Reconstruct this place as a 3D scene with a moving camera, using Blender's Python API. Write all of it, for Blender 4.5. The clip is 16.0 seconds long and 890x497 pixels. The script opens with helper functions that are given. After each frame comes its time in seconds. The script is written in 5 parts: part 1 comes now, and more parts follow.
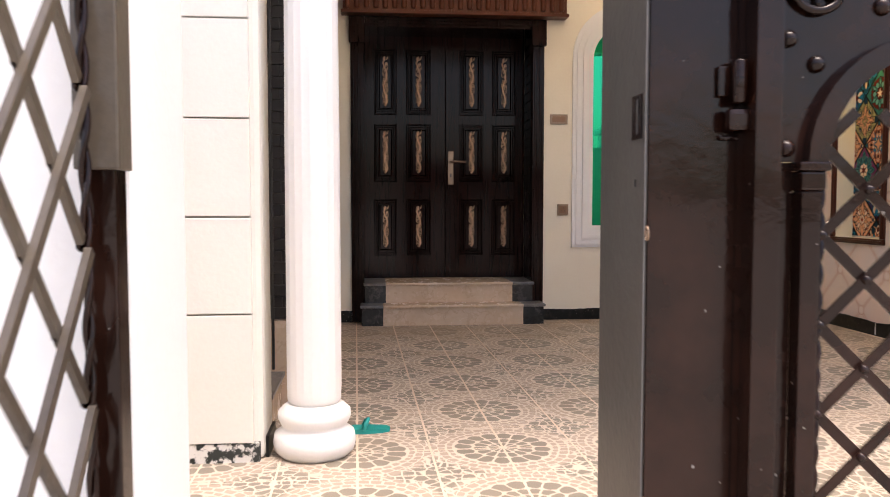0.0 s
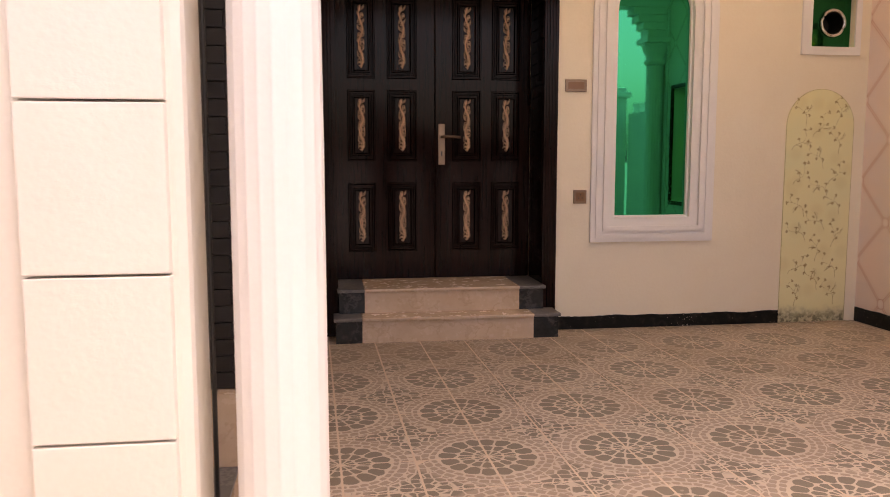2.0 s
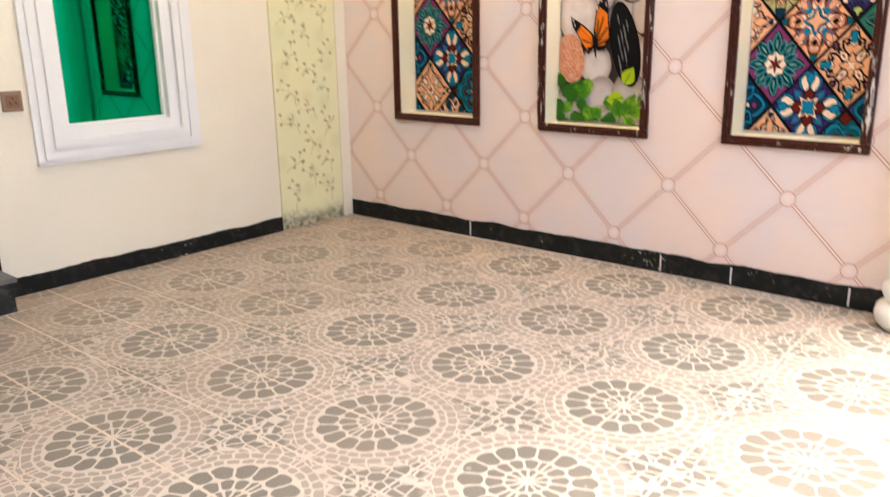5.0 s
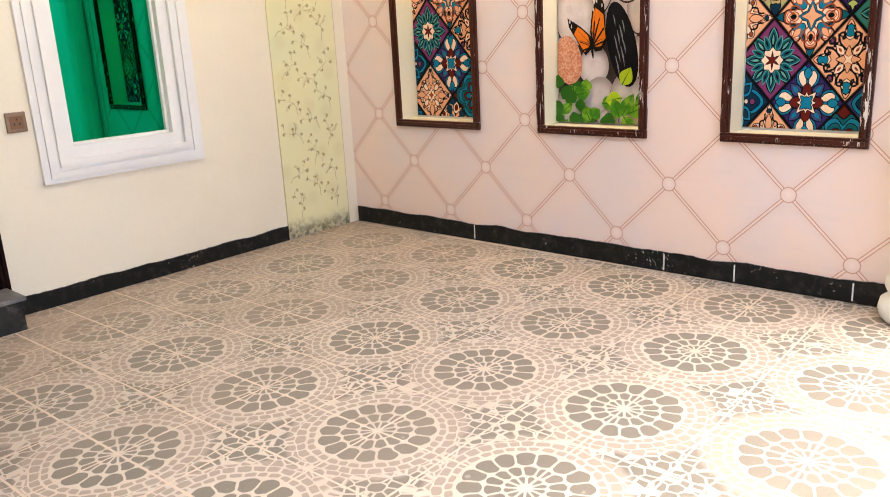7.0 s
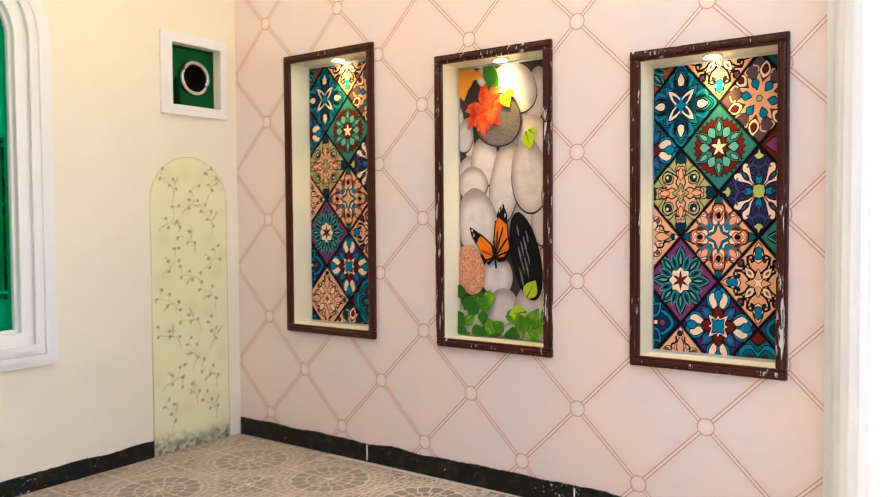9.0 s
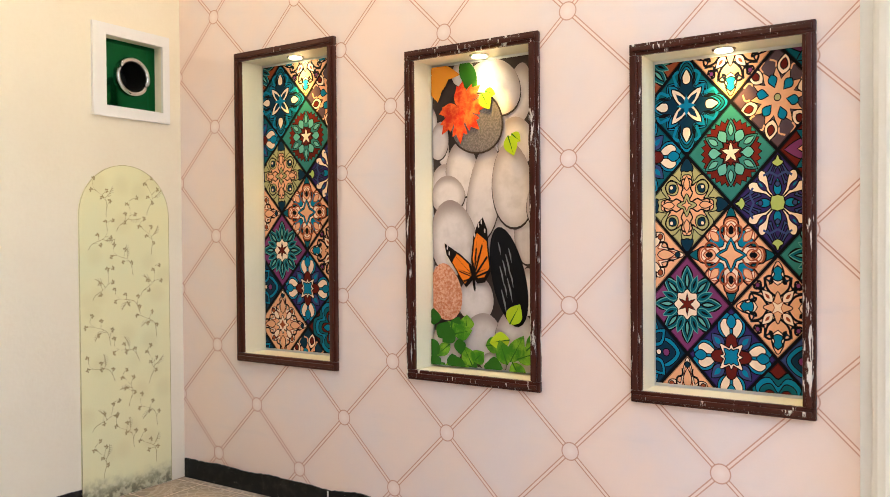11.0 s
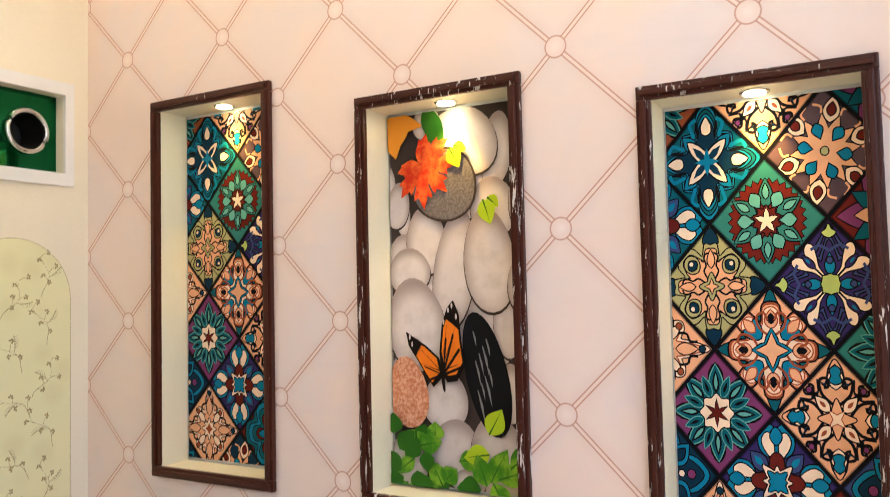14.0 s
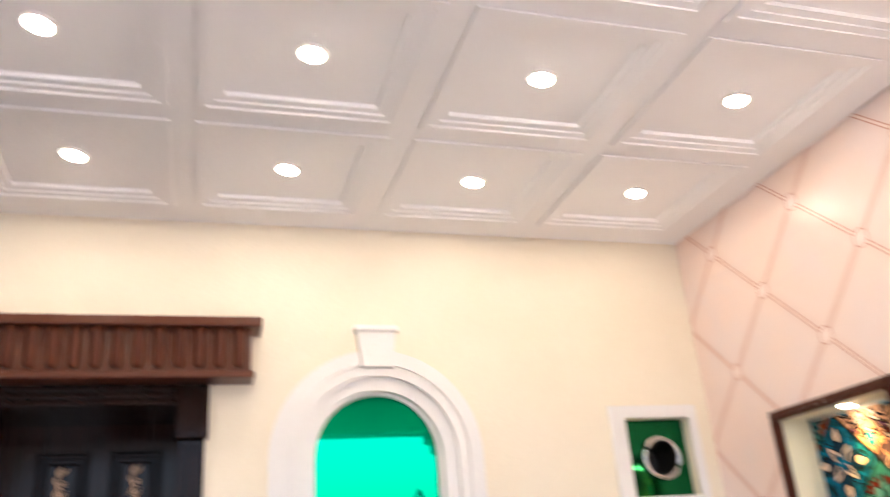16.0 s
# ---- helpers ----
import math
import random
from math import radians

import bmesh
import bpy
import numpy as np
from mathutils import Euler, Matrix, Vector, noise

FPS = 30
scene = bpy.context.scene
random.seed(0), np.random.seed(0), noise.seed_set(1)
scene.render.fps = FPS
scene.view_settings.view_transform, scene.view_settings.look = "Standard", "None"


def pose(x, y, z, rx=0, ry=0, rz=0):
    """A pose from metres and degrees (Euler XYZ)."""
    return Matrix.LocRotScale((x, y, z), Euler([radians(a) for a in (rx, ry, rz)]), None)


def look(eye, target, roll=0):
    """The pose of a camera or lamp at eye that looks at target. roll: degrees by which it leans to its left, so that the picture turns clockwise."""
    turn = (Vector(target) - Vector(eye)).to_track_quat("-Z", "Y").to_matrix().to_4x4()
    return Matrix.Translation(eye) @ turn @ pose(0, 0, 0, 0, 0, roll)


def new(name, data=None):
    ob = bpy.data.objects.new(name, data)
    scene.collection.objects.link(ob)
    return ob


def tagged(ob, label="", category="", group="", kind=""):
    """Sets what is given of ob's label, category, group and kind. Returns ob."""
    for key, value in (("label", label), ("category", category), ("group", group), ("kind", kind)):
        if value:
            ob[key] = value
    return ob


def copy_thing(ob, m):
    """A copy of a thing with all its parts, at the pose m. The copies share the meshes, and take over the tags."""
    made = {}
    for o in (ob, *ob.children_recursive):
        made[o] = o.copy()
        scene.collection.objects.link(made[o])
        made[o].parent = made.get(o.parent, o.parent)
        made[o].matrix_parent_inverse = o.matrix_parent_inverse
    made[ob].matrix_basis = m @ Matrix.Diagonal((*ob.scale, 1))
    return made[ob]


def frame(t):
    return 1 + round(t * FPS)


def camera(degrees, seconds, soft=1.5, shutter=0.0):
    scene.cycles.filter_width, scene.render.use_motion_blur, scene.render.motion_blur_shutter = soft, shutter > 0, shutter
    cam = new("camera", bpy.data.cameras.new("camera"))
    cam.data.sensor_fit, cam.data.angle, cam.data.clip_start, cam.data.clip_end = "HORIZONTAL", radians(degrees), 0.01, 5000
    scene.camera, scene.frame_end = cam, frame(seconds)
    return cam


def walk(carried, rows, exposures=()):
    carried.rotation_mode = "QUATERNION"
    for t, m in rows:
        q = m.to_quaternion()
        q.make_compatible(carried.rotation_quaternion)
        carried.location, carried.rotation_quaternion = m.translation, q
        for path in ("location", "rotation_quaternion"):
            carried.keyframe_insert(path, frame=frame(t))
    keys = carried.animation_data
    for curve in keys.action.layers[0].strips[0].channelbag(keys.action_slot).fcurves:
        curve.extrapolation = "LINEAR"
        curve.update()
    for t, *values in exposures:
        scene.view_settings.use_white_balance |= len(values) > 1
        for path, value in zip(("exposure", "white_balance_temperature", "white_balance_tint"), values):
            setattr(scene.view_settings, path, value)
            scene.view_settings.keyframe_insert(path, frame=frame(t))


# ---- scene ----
cam = camera(58.4, 16.0, 0.8, 0.5)
# seconds, eye, target, roll
ROWS = [
    (0, (0.452, 2.948, 0.96), (0.639, 4.936, 0.846), -0.0),
    (0.5, (0.458, 3.252, 1.007), (0.643, 5.238, 0.863), 0.6),
    (1, (0.441, 3.587, 1.06), (0.636, 5.57, 0.894), 1.0),
    (1.5, (0.36, 3.976, 1.113), (0.616, 5.951, 0.925), 0.3),
    (2, (0.344, 4.194, 1.145), (0.635, 6.161, 0.926), 0.0),
    (2.5, (0.360, 4.450, 1.226), (0.764, 6.390, 0.965), 0.2),
    (3, (0.357, 4.717, 1.309), (0.939, 6.611, 1.033), 0.6),
    (3.5, (0.34, 4.97, 1.277), (1.143, 6.781, 1.003), -0.1),
    (4, (0.495, 5.162, 1.275), (1.512, 6.853, 0.95), -1.3),
    (4.5, (0.536, 5.37, 1.235), (1.797, 6.862, 0.808), -1.3),
    (5, (0.492, 5.506, 1.192), (1.963, 6.752, 0.66), -0.9),
    (5.2, (0.448, 5.524, 1.184), (1.935, 6.734, 0.615), -1.3),
    (7.3, (0.577, 5.43, 1.229), (2.014, 6.727, 0.728), -3.1),
    (7.5, (0.629, 5.418, 1.225), (2.072, 6.734, 0.792), -2.9),
    (8, (0.791, 5.402, 1.248), (2.273, 6.716, 0.967), -2.0),
    (8.5, (0.833, 5.479, 1.255), (2.397, 6.722, 1.148), -0.8),
    (9, (0.939, 5.586, 1.274), (2.565, 6.748, 1.204), -0.4),
    (9.2, (0.964, 5.624, 1.249), (2.607, 6.765, 1.204), -0.4),
    (11.5, (1.353, 5.941, 1.297), (3.044, 7.01, 1.268), -0.8),
    (12, (1.426, 5.978, 1.327), (3.118, 7.043, 1.307), -1.4),
    (12.5, (1.56, 5.988, 1.339), (3.236, 7.079, 1.338), -1.4),
    (13, (1.633, 6.033, 1.345), (3.31, 7.123, 1.358), -1.4),
    (13.5, (1.751, 6.14, 1.361), (3.453, 7.191, 1.381), -1.4),
    (14, (1.825, 6.242, 1.393), (3.559, 7.234, 1.494), -1.3),
    (14.5, (1.86, 6.236, 1.42), (3.534, 7.306, 1.644), -1.5),
    (15, (1.934, 6.145, 1.478), (3.245, 7.601, 1.877), -2.3),
    (15.2, (1.923, 6.131, 1.475), (3.104, 7.672, 1.954), -2.3),
    (15.6, (1.852, 6.146, 1.604), (2.756, 7.823, 2.212), -4.7),
    (16, (1.847, 6.16, 1.668), (2.415, 7.92, 2.432), -4.6),
]
EXPOSURES = [(0.0, 1.65, 6900, 17), (1.0, 1.6, 7250, 21), (1.8, 1.6, 8000, 28), (2.9, 1.78, 8700, 33), (3.5, 2.66, 6400, 9), (4.1, 3.04, 5950, 4), (4.6, 3.1, 5950, 3), (5.1, 2.68, 6450, 9), (8.0, 2.74, 6350, 9), (9.0, 2.58, 6200, 7), (12.5, 2.58, 6250, 6), (14.5, 2.48, 6100, 7), (15.0, 2.42, 5950, 7), (15.4, 2.38, 5950, 14), (16.0, 2.56, 5900, 15)]
walk(cam, [(t, look(e, g, r)) for t, e, g, r in ROWS], EXPOSURES)

# ---- light: hazy daylight over the street ----
world = bpy.data.worlds.new("world")
scene.world = world
world.use_nodes = True
sky = world.node_tree.nodes.new("ShaderNodeTexSky")
sky.sky_type = "NISHITA"
sky.sun_disc = False
sky.sun_elevation, sky.sun_rotation = radians(74.7), radians(138)
sky.dust_density = 4.0
world.node_tree.links.new(sky.outputs[0], world.node_tree.nodes["Background"].inputs[0])
world.node_tree.nodes["Background"].inputs[1].default_value = 0.15
sun_data = bpy.data.lights.new("sun", "SUN")
sun_data.energy, sun_data.angle, sun_data.color = 0.8, radians(24), (1.0, 0.96, 0.9)
sun = new("sun", sun_data)
sun.matrix_world = look((2.6, -2.8, 14), (0, 0, 0))
DOWNLIGHT, NICHE_LIGHT = 33.0, 3.5

# ---- materials ----
class Nodes:
    """Short hand for building a node material."""

    def __init__(self, name):
        self.mat = bpy.data.materials.new(name)
        self.mat.use_nodes = True
        self.tree = self.mat.node_tree
        self.bsdf = self.tree.nodes["Principled BSDF"]

    def put(self, socket, value):
        if isinstance(value, bpy.types.NodeSocket):
            self.tree.links.new(value, socket)
        elif isinstance(value, tuple) and len(value) == 3 and socket.type == "RGBA":
            socket.default_value = (*value, 1)
        else:
            socket.default_value = value

    def node(self, kind, *values, **sets):
        n = self.tree.nodes.new(kind)
        for key, value in sets.items():
            setattr(n, key, value)
        for socket, value in zip(n.inputs, values):
            if value is not None:
                self.put(socket, value)
        return n

    def m(self, op, a, b=0.0, c=0.0):
        return self.node("ShaderNodeMath", a, b, c, operation=op).outputs[0]

    def step(self, value, low, high):
        n = self.node("ShaderNodeMapRange", value, low, high, 0.0, 1.0, interpolation_type="SMOOTHSTEP")
        return n.outputs[0]

    def mix(self, f, a, b):
        n = self.tree.nodes.new("ShaderNodeMix")
        n.data_type = "RGBA"
        self.put(n.inputs[0], f), self.put(n.inputs[6], a), self.put(n.inputs[7], b)
        return n.outputs[2]

    def where(self):
        return self.node("ShaderNodeNewGeometry").outputs["Position"]

    def xyz(self, v):
        n = self.node("ShaderNodeSeparateXYZ", v)
        return n.outputs[0], n.outputs[1], n.outputs[2]

    def vec(self, x, y, z=0.0):
        return self.node("ShaderNodeCombineXYZ", x, y, z).outputs[0]

    def noise(self, scale, detail=4.0, rough=0.55, at=None, stretch=None):
        v = at or self.where()
        if stretch:
            v = self.node("ShaderNodeVectorMath", v, stretch, operation="MULTIPLY").outputs[0]
        n = self.tree.nodes.new("ShaderNodeTexNoise")
        self.put(n.inputs["Vector"], v)
        n.inputs["Scale"].default_value, n.inputs["Detail"].default_value = scale, detail
        n.inputs["Roughness"].default_value = rough
        return n.outputs[0]

    def edge_cells(self, at, scale, feature="DISTANCE_TO_EDGE", random=1.0):
        n = self.tree.nodes.new("ShaderNodeTexVoronoi")
        n.feature = feature
        self.put(n.inputs["Vector"], at)
        n.inputs["Scale"].default_value, n.inputs["Randomness"].default_value = scale, random
        return n

    def bump(self, height, distance=0.002, strength=1.0):
        n = self.tree.nodes.new("ShaderNodeBump")
        n.inputs["Strength"].default_value, n.inputs["Distance"].default_value = strength, distance
        self.put(n.inputs["Height"], height)
        self.put(self.bsdf.inputs["Normal"], n.outputs[0])

    def out(self, color, rough=0.6, metal=0.0, spec=None):
        self.put(self.bsdf.inputs["Base Color"], color)
        self.put(self.bsdf.inputs["Roughness"], rough)
        self.put(self.bsdf.inputs["Metallic"], metal)
        if spec is not None:
            self.put(self.bsdf.inputs["Specular IOR Level"], spec)
        return self.mat


def painted(name, color, dirt, rough=0.6, grain=60.0, amount=0.25, depth=0.0008):
    """A painted or plastered surface with soft stains and fine grain."""
    n = Nodes(name)
    big = n.step(n.noise(1.6, 5), 0.42, 0.72)
    fine = n.noise(grain, 3)
    shade = n.m("ADD", n.m("MULTIPLY", big, amount), n.m("MULTIPLY", n.step(fine, 0.35, 0.75), amount * 0.4))
    n.bump(n.m("ADD", fine, n.m("MULTIPLY", n.noise(9, 4), 2.0)), depth)
    return n.out(n.mix(shade, color, dirt), rough)


def plain(name, color, rough=0.5, metal=0.0, wear=0.12, spec=None):
    n = Nodes(name)
    f = n.m("MULTIPLY", n.step(n.noise(14, 4), 0.3, 0.8), wear)
    dark = tuple(c * 0.5 for c in color)
    return n.out(n.mix(f, color, dark), rough, metal, spec)


def glowing(name, color, strength):
    n = Nodes(name)
    n.put(n.bsdf.inputs["Emission Color"], color)
    n.bsdf.inputs["Emission Strength"].default_value = strength
    return n.out(color, 0.4)


def floor_tiles():
    """Cast tiles: four make a rosette of flat stones in a ring of pebbles."""
    n = Nodes("patterned cement tile")
    x, y, z = n.xyz(n.where())
    a = radians(FLOOR_TURN)
    dx, dy = n.m("SUBTRACT", x, FLOOR_AT[0]), n.m("SUBTRACT", y, FLOOR_AT[1])
    u = n.m("ADD", n.m("MULTIPLY", dx, math.cos(a)), n.m("MULTIPLY", dy, math.sin(a)))
    v = n.m("SUBTRACT", n.m("MULTIPLY", dy, math.cos(a)), n.m("MULTIPLY", dx, math.sin(a)))
    wob = n.noise(9, 2)
    p = FLOOR_TILE * 2
    cu = n.m("SUBTRACT", n.m("MODULO", n.m("ADD", u, 100.5 * p), p), p / 2)
    cv = n.m("SUBTRACT", n.m("MODULO", n.m("ADD", v, 100.5 * p), p), p / 2)
    r0 = n.m("SQRT", n.m("ADD", n.m("MULTIPLY", cu, cu), n.m("MULTIPLY", cv, cv)))
    r = n.m("ADD", r0, n.m("MULTIPLY", n.m("SUBTRACT", wob, 0.5), 0.03))
    th = n.m("ADD", n.m("ARCTAN2", cv, cu), n.m("MULTIPLY", n.m("SUBTRACT", n.noise(11, 2), 0.5), 0.16))

    def ring(lo, hi, count, turn, half):
        """Stones between two radii; 1 inside a stone, 0 on the joints."""
        k = n.m("FRACT", n.m("ADD", n.m("MULTIPLY", th, count / (2 * math.pi)), 10 + turn))
        side = n.m("ABSOLUTE", n.m("SUBTRACT", k, 0.5))
        gap = n.m("MULTIPLY", n.m("SUBTRACT", 0.5, side), n.m("MULTIPLY", r, 2 * math.pi / count))
        mid, wide = (lo + hi) / 2, (hi - lo) / 2
        bow = n.m("ADD", wide, n.m("MULTIPLY", n.m("MULTIPLY", side, side), -half))
        across = n.m("SUBTRACT", bow, n.m("ABSOLUTE", n.m("SUBTRACT", r, mid)))
        return n.step(n.m("MINIMUM", gap, across), 0.0026, 0.0052)

    inner = n.m("MAXIMUM", ring(0.016, 0.062, 12, 0.0, 0.05), ring(0.060, 0.118, 14, 0.5, 0.05))
    inner = n.m("MAXIMUM", inner, ring(0.115, 0.194, 16, 0.0, 0.07))
    cells = n.edge_cells(n.vec(u, v), 24.0, random=0.7).outputs[0]
    pebble = n.step(cells, 0.045, 0.10)
    band = n.m("MAXIMUM", ring(0.196, 0.226, 34, 0.0, 0.02), ring(0.225, 0.262, 34, 0.5, 0.02))
    far = n.m("GREATER_THAN", r, 0.262)
    mid = n.m("GREATER_THAN", r, 0.194)
    stone = n.mix(mid, inner, n.mix(far, band, pebble))
    grit = n.noise(240, 2)
    dust = n.step(n.noise(1.3, 5, 0.6), 0.4, 0.7)
    dust2 = n.step(n.noise(0.55, 3), 0.35, 0.7)
    dark = n.mix(grit, (0.13, 0.12, 0.094), (0.26, 0.235, 0.19))
    warm = n.mix(grit, (0.33, 0.265, 0.21), (0.45, 0.37, 0.30))
    stones = n.mix(far, n.mix(mid, dark, warm), n.mix(n.step(n.m("ADD", r0, n.m("MULTIPLY", n.noise(12, 2), 0.06)), 0.305, 0.335), warm, dark))
    joint = n.mix(n.noise(40, 3), (0.62, 0.525, 0.43), (0.72, 0.63, 0.53))
    color = n.mix(stone, joint, stones)
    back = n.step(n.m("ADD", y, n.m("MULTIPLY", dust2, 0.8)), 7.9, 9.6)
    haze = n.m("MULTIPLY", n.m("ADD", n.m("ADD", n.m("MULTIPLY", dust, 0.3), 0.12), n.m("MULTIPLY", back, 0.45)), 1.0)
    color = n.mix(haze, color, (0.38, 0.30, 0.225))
    spots = n.step(n.noise(26, 1), 0.73, 0.78)
    color = n.mix(n.m("MULTIPLY", spots, 0.5), color, (0.5, 0.43, 0.36))
    n.bump(n.m("ADD", n.m("MULTIPLY", stone, -1.0), n.m("MULTIPLY", grit, 0.5)), 0.0015, 0.7)
    return n.out(color, n.m("ADD", 0.42, n.m("MULTIPLY", dust, 0.3)), 0.0, 0.22)


def wallpaper():
    """Wallpaper printed as padded diamonds with round buttons."""
    n = Nodes("diamond padded wallpaper")
    x, y, z = n.xyz(n.where())
    p = 0.562
    u = n.m("DIVIDE", n.m("SUBTRACT", y, 7.136), p)
    v = n.m("DIVIDE", n.m("SUBTRACT", z, 0.444), p)
    s, d = n.m("ADD", u, v), n.m("SUBTRACT", u, v)
    fs = n.m("ABSOLUTE", n.m("SUBTRACT", n.m("FRACT", n.m("ADD", s, 50.5)), 0.5))
    fd = n.m("ABSOLUTE", n.m("SUBTRACT", n.m("FRACT", n.m("ADD", d, 50.5)), 0.5))
    scale = p / math.sqrt(2)
    ls, ld = n.m("MULTIPLY", fs, scale), n.m("MULTIPLY", fd, scale)
    line = n.m("MINIMUM", ls, ld)
    r = n.m("SQRT", n.m("ADD", n.m("MULTIPLY", ls, ls), n.m("MULTIPLY", ld, ld)))
    cell = n.node("ShaderNodeTexWhiteNoise", n.vec(n.m("FLOOR", s), n.m("FLOOR", d)), noise_dimensions="3D").outputs[0]
    cloud = n.step(n.noise(2.2, 5, 0.6), 0.35, 0.7)
    base = n.mix(cloud, (0.88, 0.69, 0.595), (0.80, 0.685, 0.66))
    base = n.mix(n.m("MULTIPLY", cell, 0.35), base, (0.80, 0.67, 0.60))
    puff = n.m("MULTIPLY", n.step(line, 0.0, 0.05), 0.16)
    base = n.mix(n.m("SUBTRACT", 0.16, puff), base, (0.62, 0.40, 0.33))
    pair = n.m("ABSOLUTE", n.m("SUBTRACT", line, 0.0068))
    thread = n.m("SUBTRACT", 1.0, n.step(pair, 0.0012, 0.0034))
    core = n.m("SUBTRACT", 1.0, n.step(line, 0.003, 0.005))
    base = n.mix(n.m("MULTIPLY", thread, 0.75), base, (0.50, 0.20, 0.12))
    base = n.mix(n.m("MULTIPLY", core, 0.5), base, (0.88, 0.68, 0.58))
    disc = n.m("SUBTRACT", 1.0, n.step(r, 0.033, 0.035))
    rim = n.m("MULTIPLY", n.step(r, 0.030, 0.033), n.m("SUBTRACT", 1.0, n.step(r, 0.0345, 0.038)))
    base = n.mix(disc, base, n.mix(n.m("MULTIPLY", n.step(r, 0.0, 0.032), 0.4), (0.88, 0.74, 0.68), (0.74, 0.53, 0.46)))
    base = n.mix(n.m("MULTIPLY", rim, 0.75), base, (0.50, 0.21, 0.13))
    streak = n.step(n.noise(3, 4, at=None, stretch=(1, 0.5, 4)), 0.55, 0.8)
    base = n.mix(n.m("MULTIPLY", streak, 0.25), base, (0.62, 0.56, 0.57))
    n.bump(n.noise(140, 2), 0.0003)
    return n.out(base, 0.3)


def floral_paper():
    """Pale green wallpaper with small olive sprigs and a mouldy foot."""
    n = Nodes("floral wallpaper")
    x, y, z = n.xyz(n.where())
    at = n.vec(x, z)
    blush = n.m("MULTIPLY", n.m("SUBTRACT", 1.0, n.step(n.edge_cells(at, 7.0, "F1").outputs[0], 0.15, 0.5)), 0.3)
    cloud = n.step(n.noise(2.4, 4), 0.35, 0.7)
    base = n.mix(cloud, (0.82, 0.77, 0.46), (0.76, 0.76, 0.48))
    base = n.mix(blush, base, (0.66, 0.58, 0.30))
    foot = n.m("SUBTRACT", 1.0, n.step(n.m("ADD", z, n.m("MULTIPLY", n.noise(12, 4), 0.12)), 0.07, 0.2))
    base = n.mix(n.m("MULTIPLY", foot, 0.92), base, n.mix(n.step(n.noise(30, 3), 0.4, 0.62), (0.12, 0.11, 0.07), (0.5, 0.47, 0.32)))
    n.bump(n.noise(120, 2), 0.0005)
    return n.out(base, 0.5)


def dark_wood():
    n = Nodes("dark polished wood")
    grain = n.noise(6, 6, 0.7, stretch=(9, 9, 0.5))
    color = n.mix(n.step(grain, 0.3, 0.7), (0.006, 0.0018, 0.0013), (0.015, 0.004, 0.0028))
    n.bump(grain, 0.00005, 0.2)
    return n.out(color, n.m("ADD", 0.08, n.m("MULTIPLY", n.noise(20, 3), 0.08)), 0.0, 0.15)


def chipped_wood(name, color, amount):
    """Brown painted moulding with paint chipped to white filler."""
    n = Nodes(name)
    chip = n.step(n.m("ADD", n.m("MULTIPLY", n.noise(55, 4, 0.7, stretch=(1, 1, 0.16)), 0.75), n.m("MULTIPLY", n.noise(3, 2), 0.3)), amount, amount + 0.03)
    tone = n.mix(n.noise(25, 4), color, tuple(c * 1.7 for c in color))
    n.bump(n.m("MULTIPLY", chip, -1.0), 0.001)
    return n.out(n.mix(chip, tone, (0.72, 0.66, 0.6)), n.m("ADD", 0.28, n.m("MULTIPLY", chip, 0.4)), 0.0, 0.25)


def gate_paint():
    n = Nodes("dark brown gate enamel")
    cloud = n.step(n.noise(4, 5, 0.6), 0.35, 0.7)
    color = n.mix(cloud, (0.009, 0.0034, 0.0022), (0.024, 0.0095, 0.006))
    nick = n.step(n.noise(60, 2), 0.745, 0.765)
    color = n.mix(n.m("MULTIPLY", nick, 0.7), color, (0.4, 0.37, 0.34))
    n.bump(n.m("ADD", n.noise(18, 4), n.m("MULTIPLY", n.noise(2.5, 2), 6.0)), 0.0012)
    return n.out(color, n.m("ADD", 0.1, n.m("MULTIPLY", cloud, 0.16)), 0.0, 0.26)


def flecked(name, color):
    """Dark stone with flecks and smears of pale wall paint."""
    n = Nodes(name)
    fleck = n.step(n.m("ADD", n.m("MULTIPLY", n.noise(75, 3, 0.6), 0.8), n.m("MULTIPLY", n.noise(4, 3), 0.3)), 0.70, 0.72)
    dust = n.m("MULTIPLY", n.step(n.noise(20, 4), 0.45, 0.8), 0.06)
    base = n.mix(dust, color, (0.4, 0.36, 0.3))
    return n.out(n.mix(n.m("MULTIPLY", fleck, 0.8), base, (0.7, 0.66, 0.58)), 0.32, 0.0, 0.2)


def marble(name, a, b, vein, rough=0.25):
    n = Nodes(name)
    f = n.step(n.noise(5, 6, 0.65), 0.35, 0.7)
    v = n.m("ABSOLUTE", n.m("SUBTRACT", n.noise(4, 5, 0.6), 0.5))
    v = n.m("MULTIPLY", n.m("SUBTRACT", 1.0, n.step(v, 0.0, 0.025)), 0.35)
    dust = n.step(n.noise(18, 4), 0.5, 0.85)
    color = n.mix(v, n.mix(f, a, b), vein)
    return n.out(n.mix(n.m("MULTIPLY", dust, 0.1), color, (0.5, 0.43, 0.36)), n.m("ADD", rough, n.m("MULTIPLY", dust, 0.12)))


def mottled(name):
    """Peeled plinth: black and white flakes."""
    n = Nodes(name)
    f = n.step(n.noise(22, 6, 0.7), 0.47, 0.53)
    n.bump(f, 0.002)
    return n.out(n.mix(f, (0.75, 0.73, 0.68), (0.03, 0.035, 0.03)), 0.7)


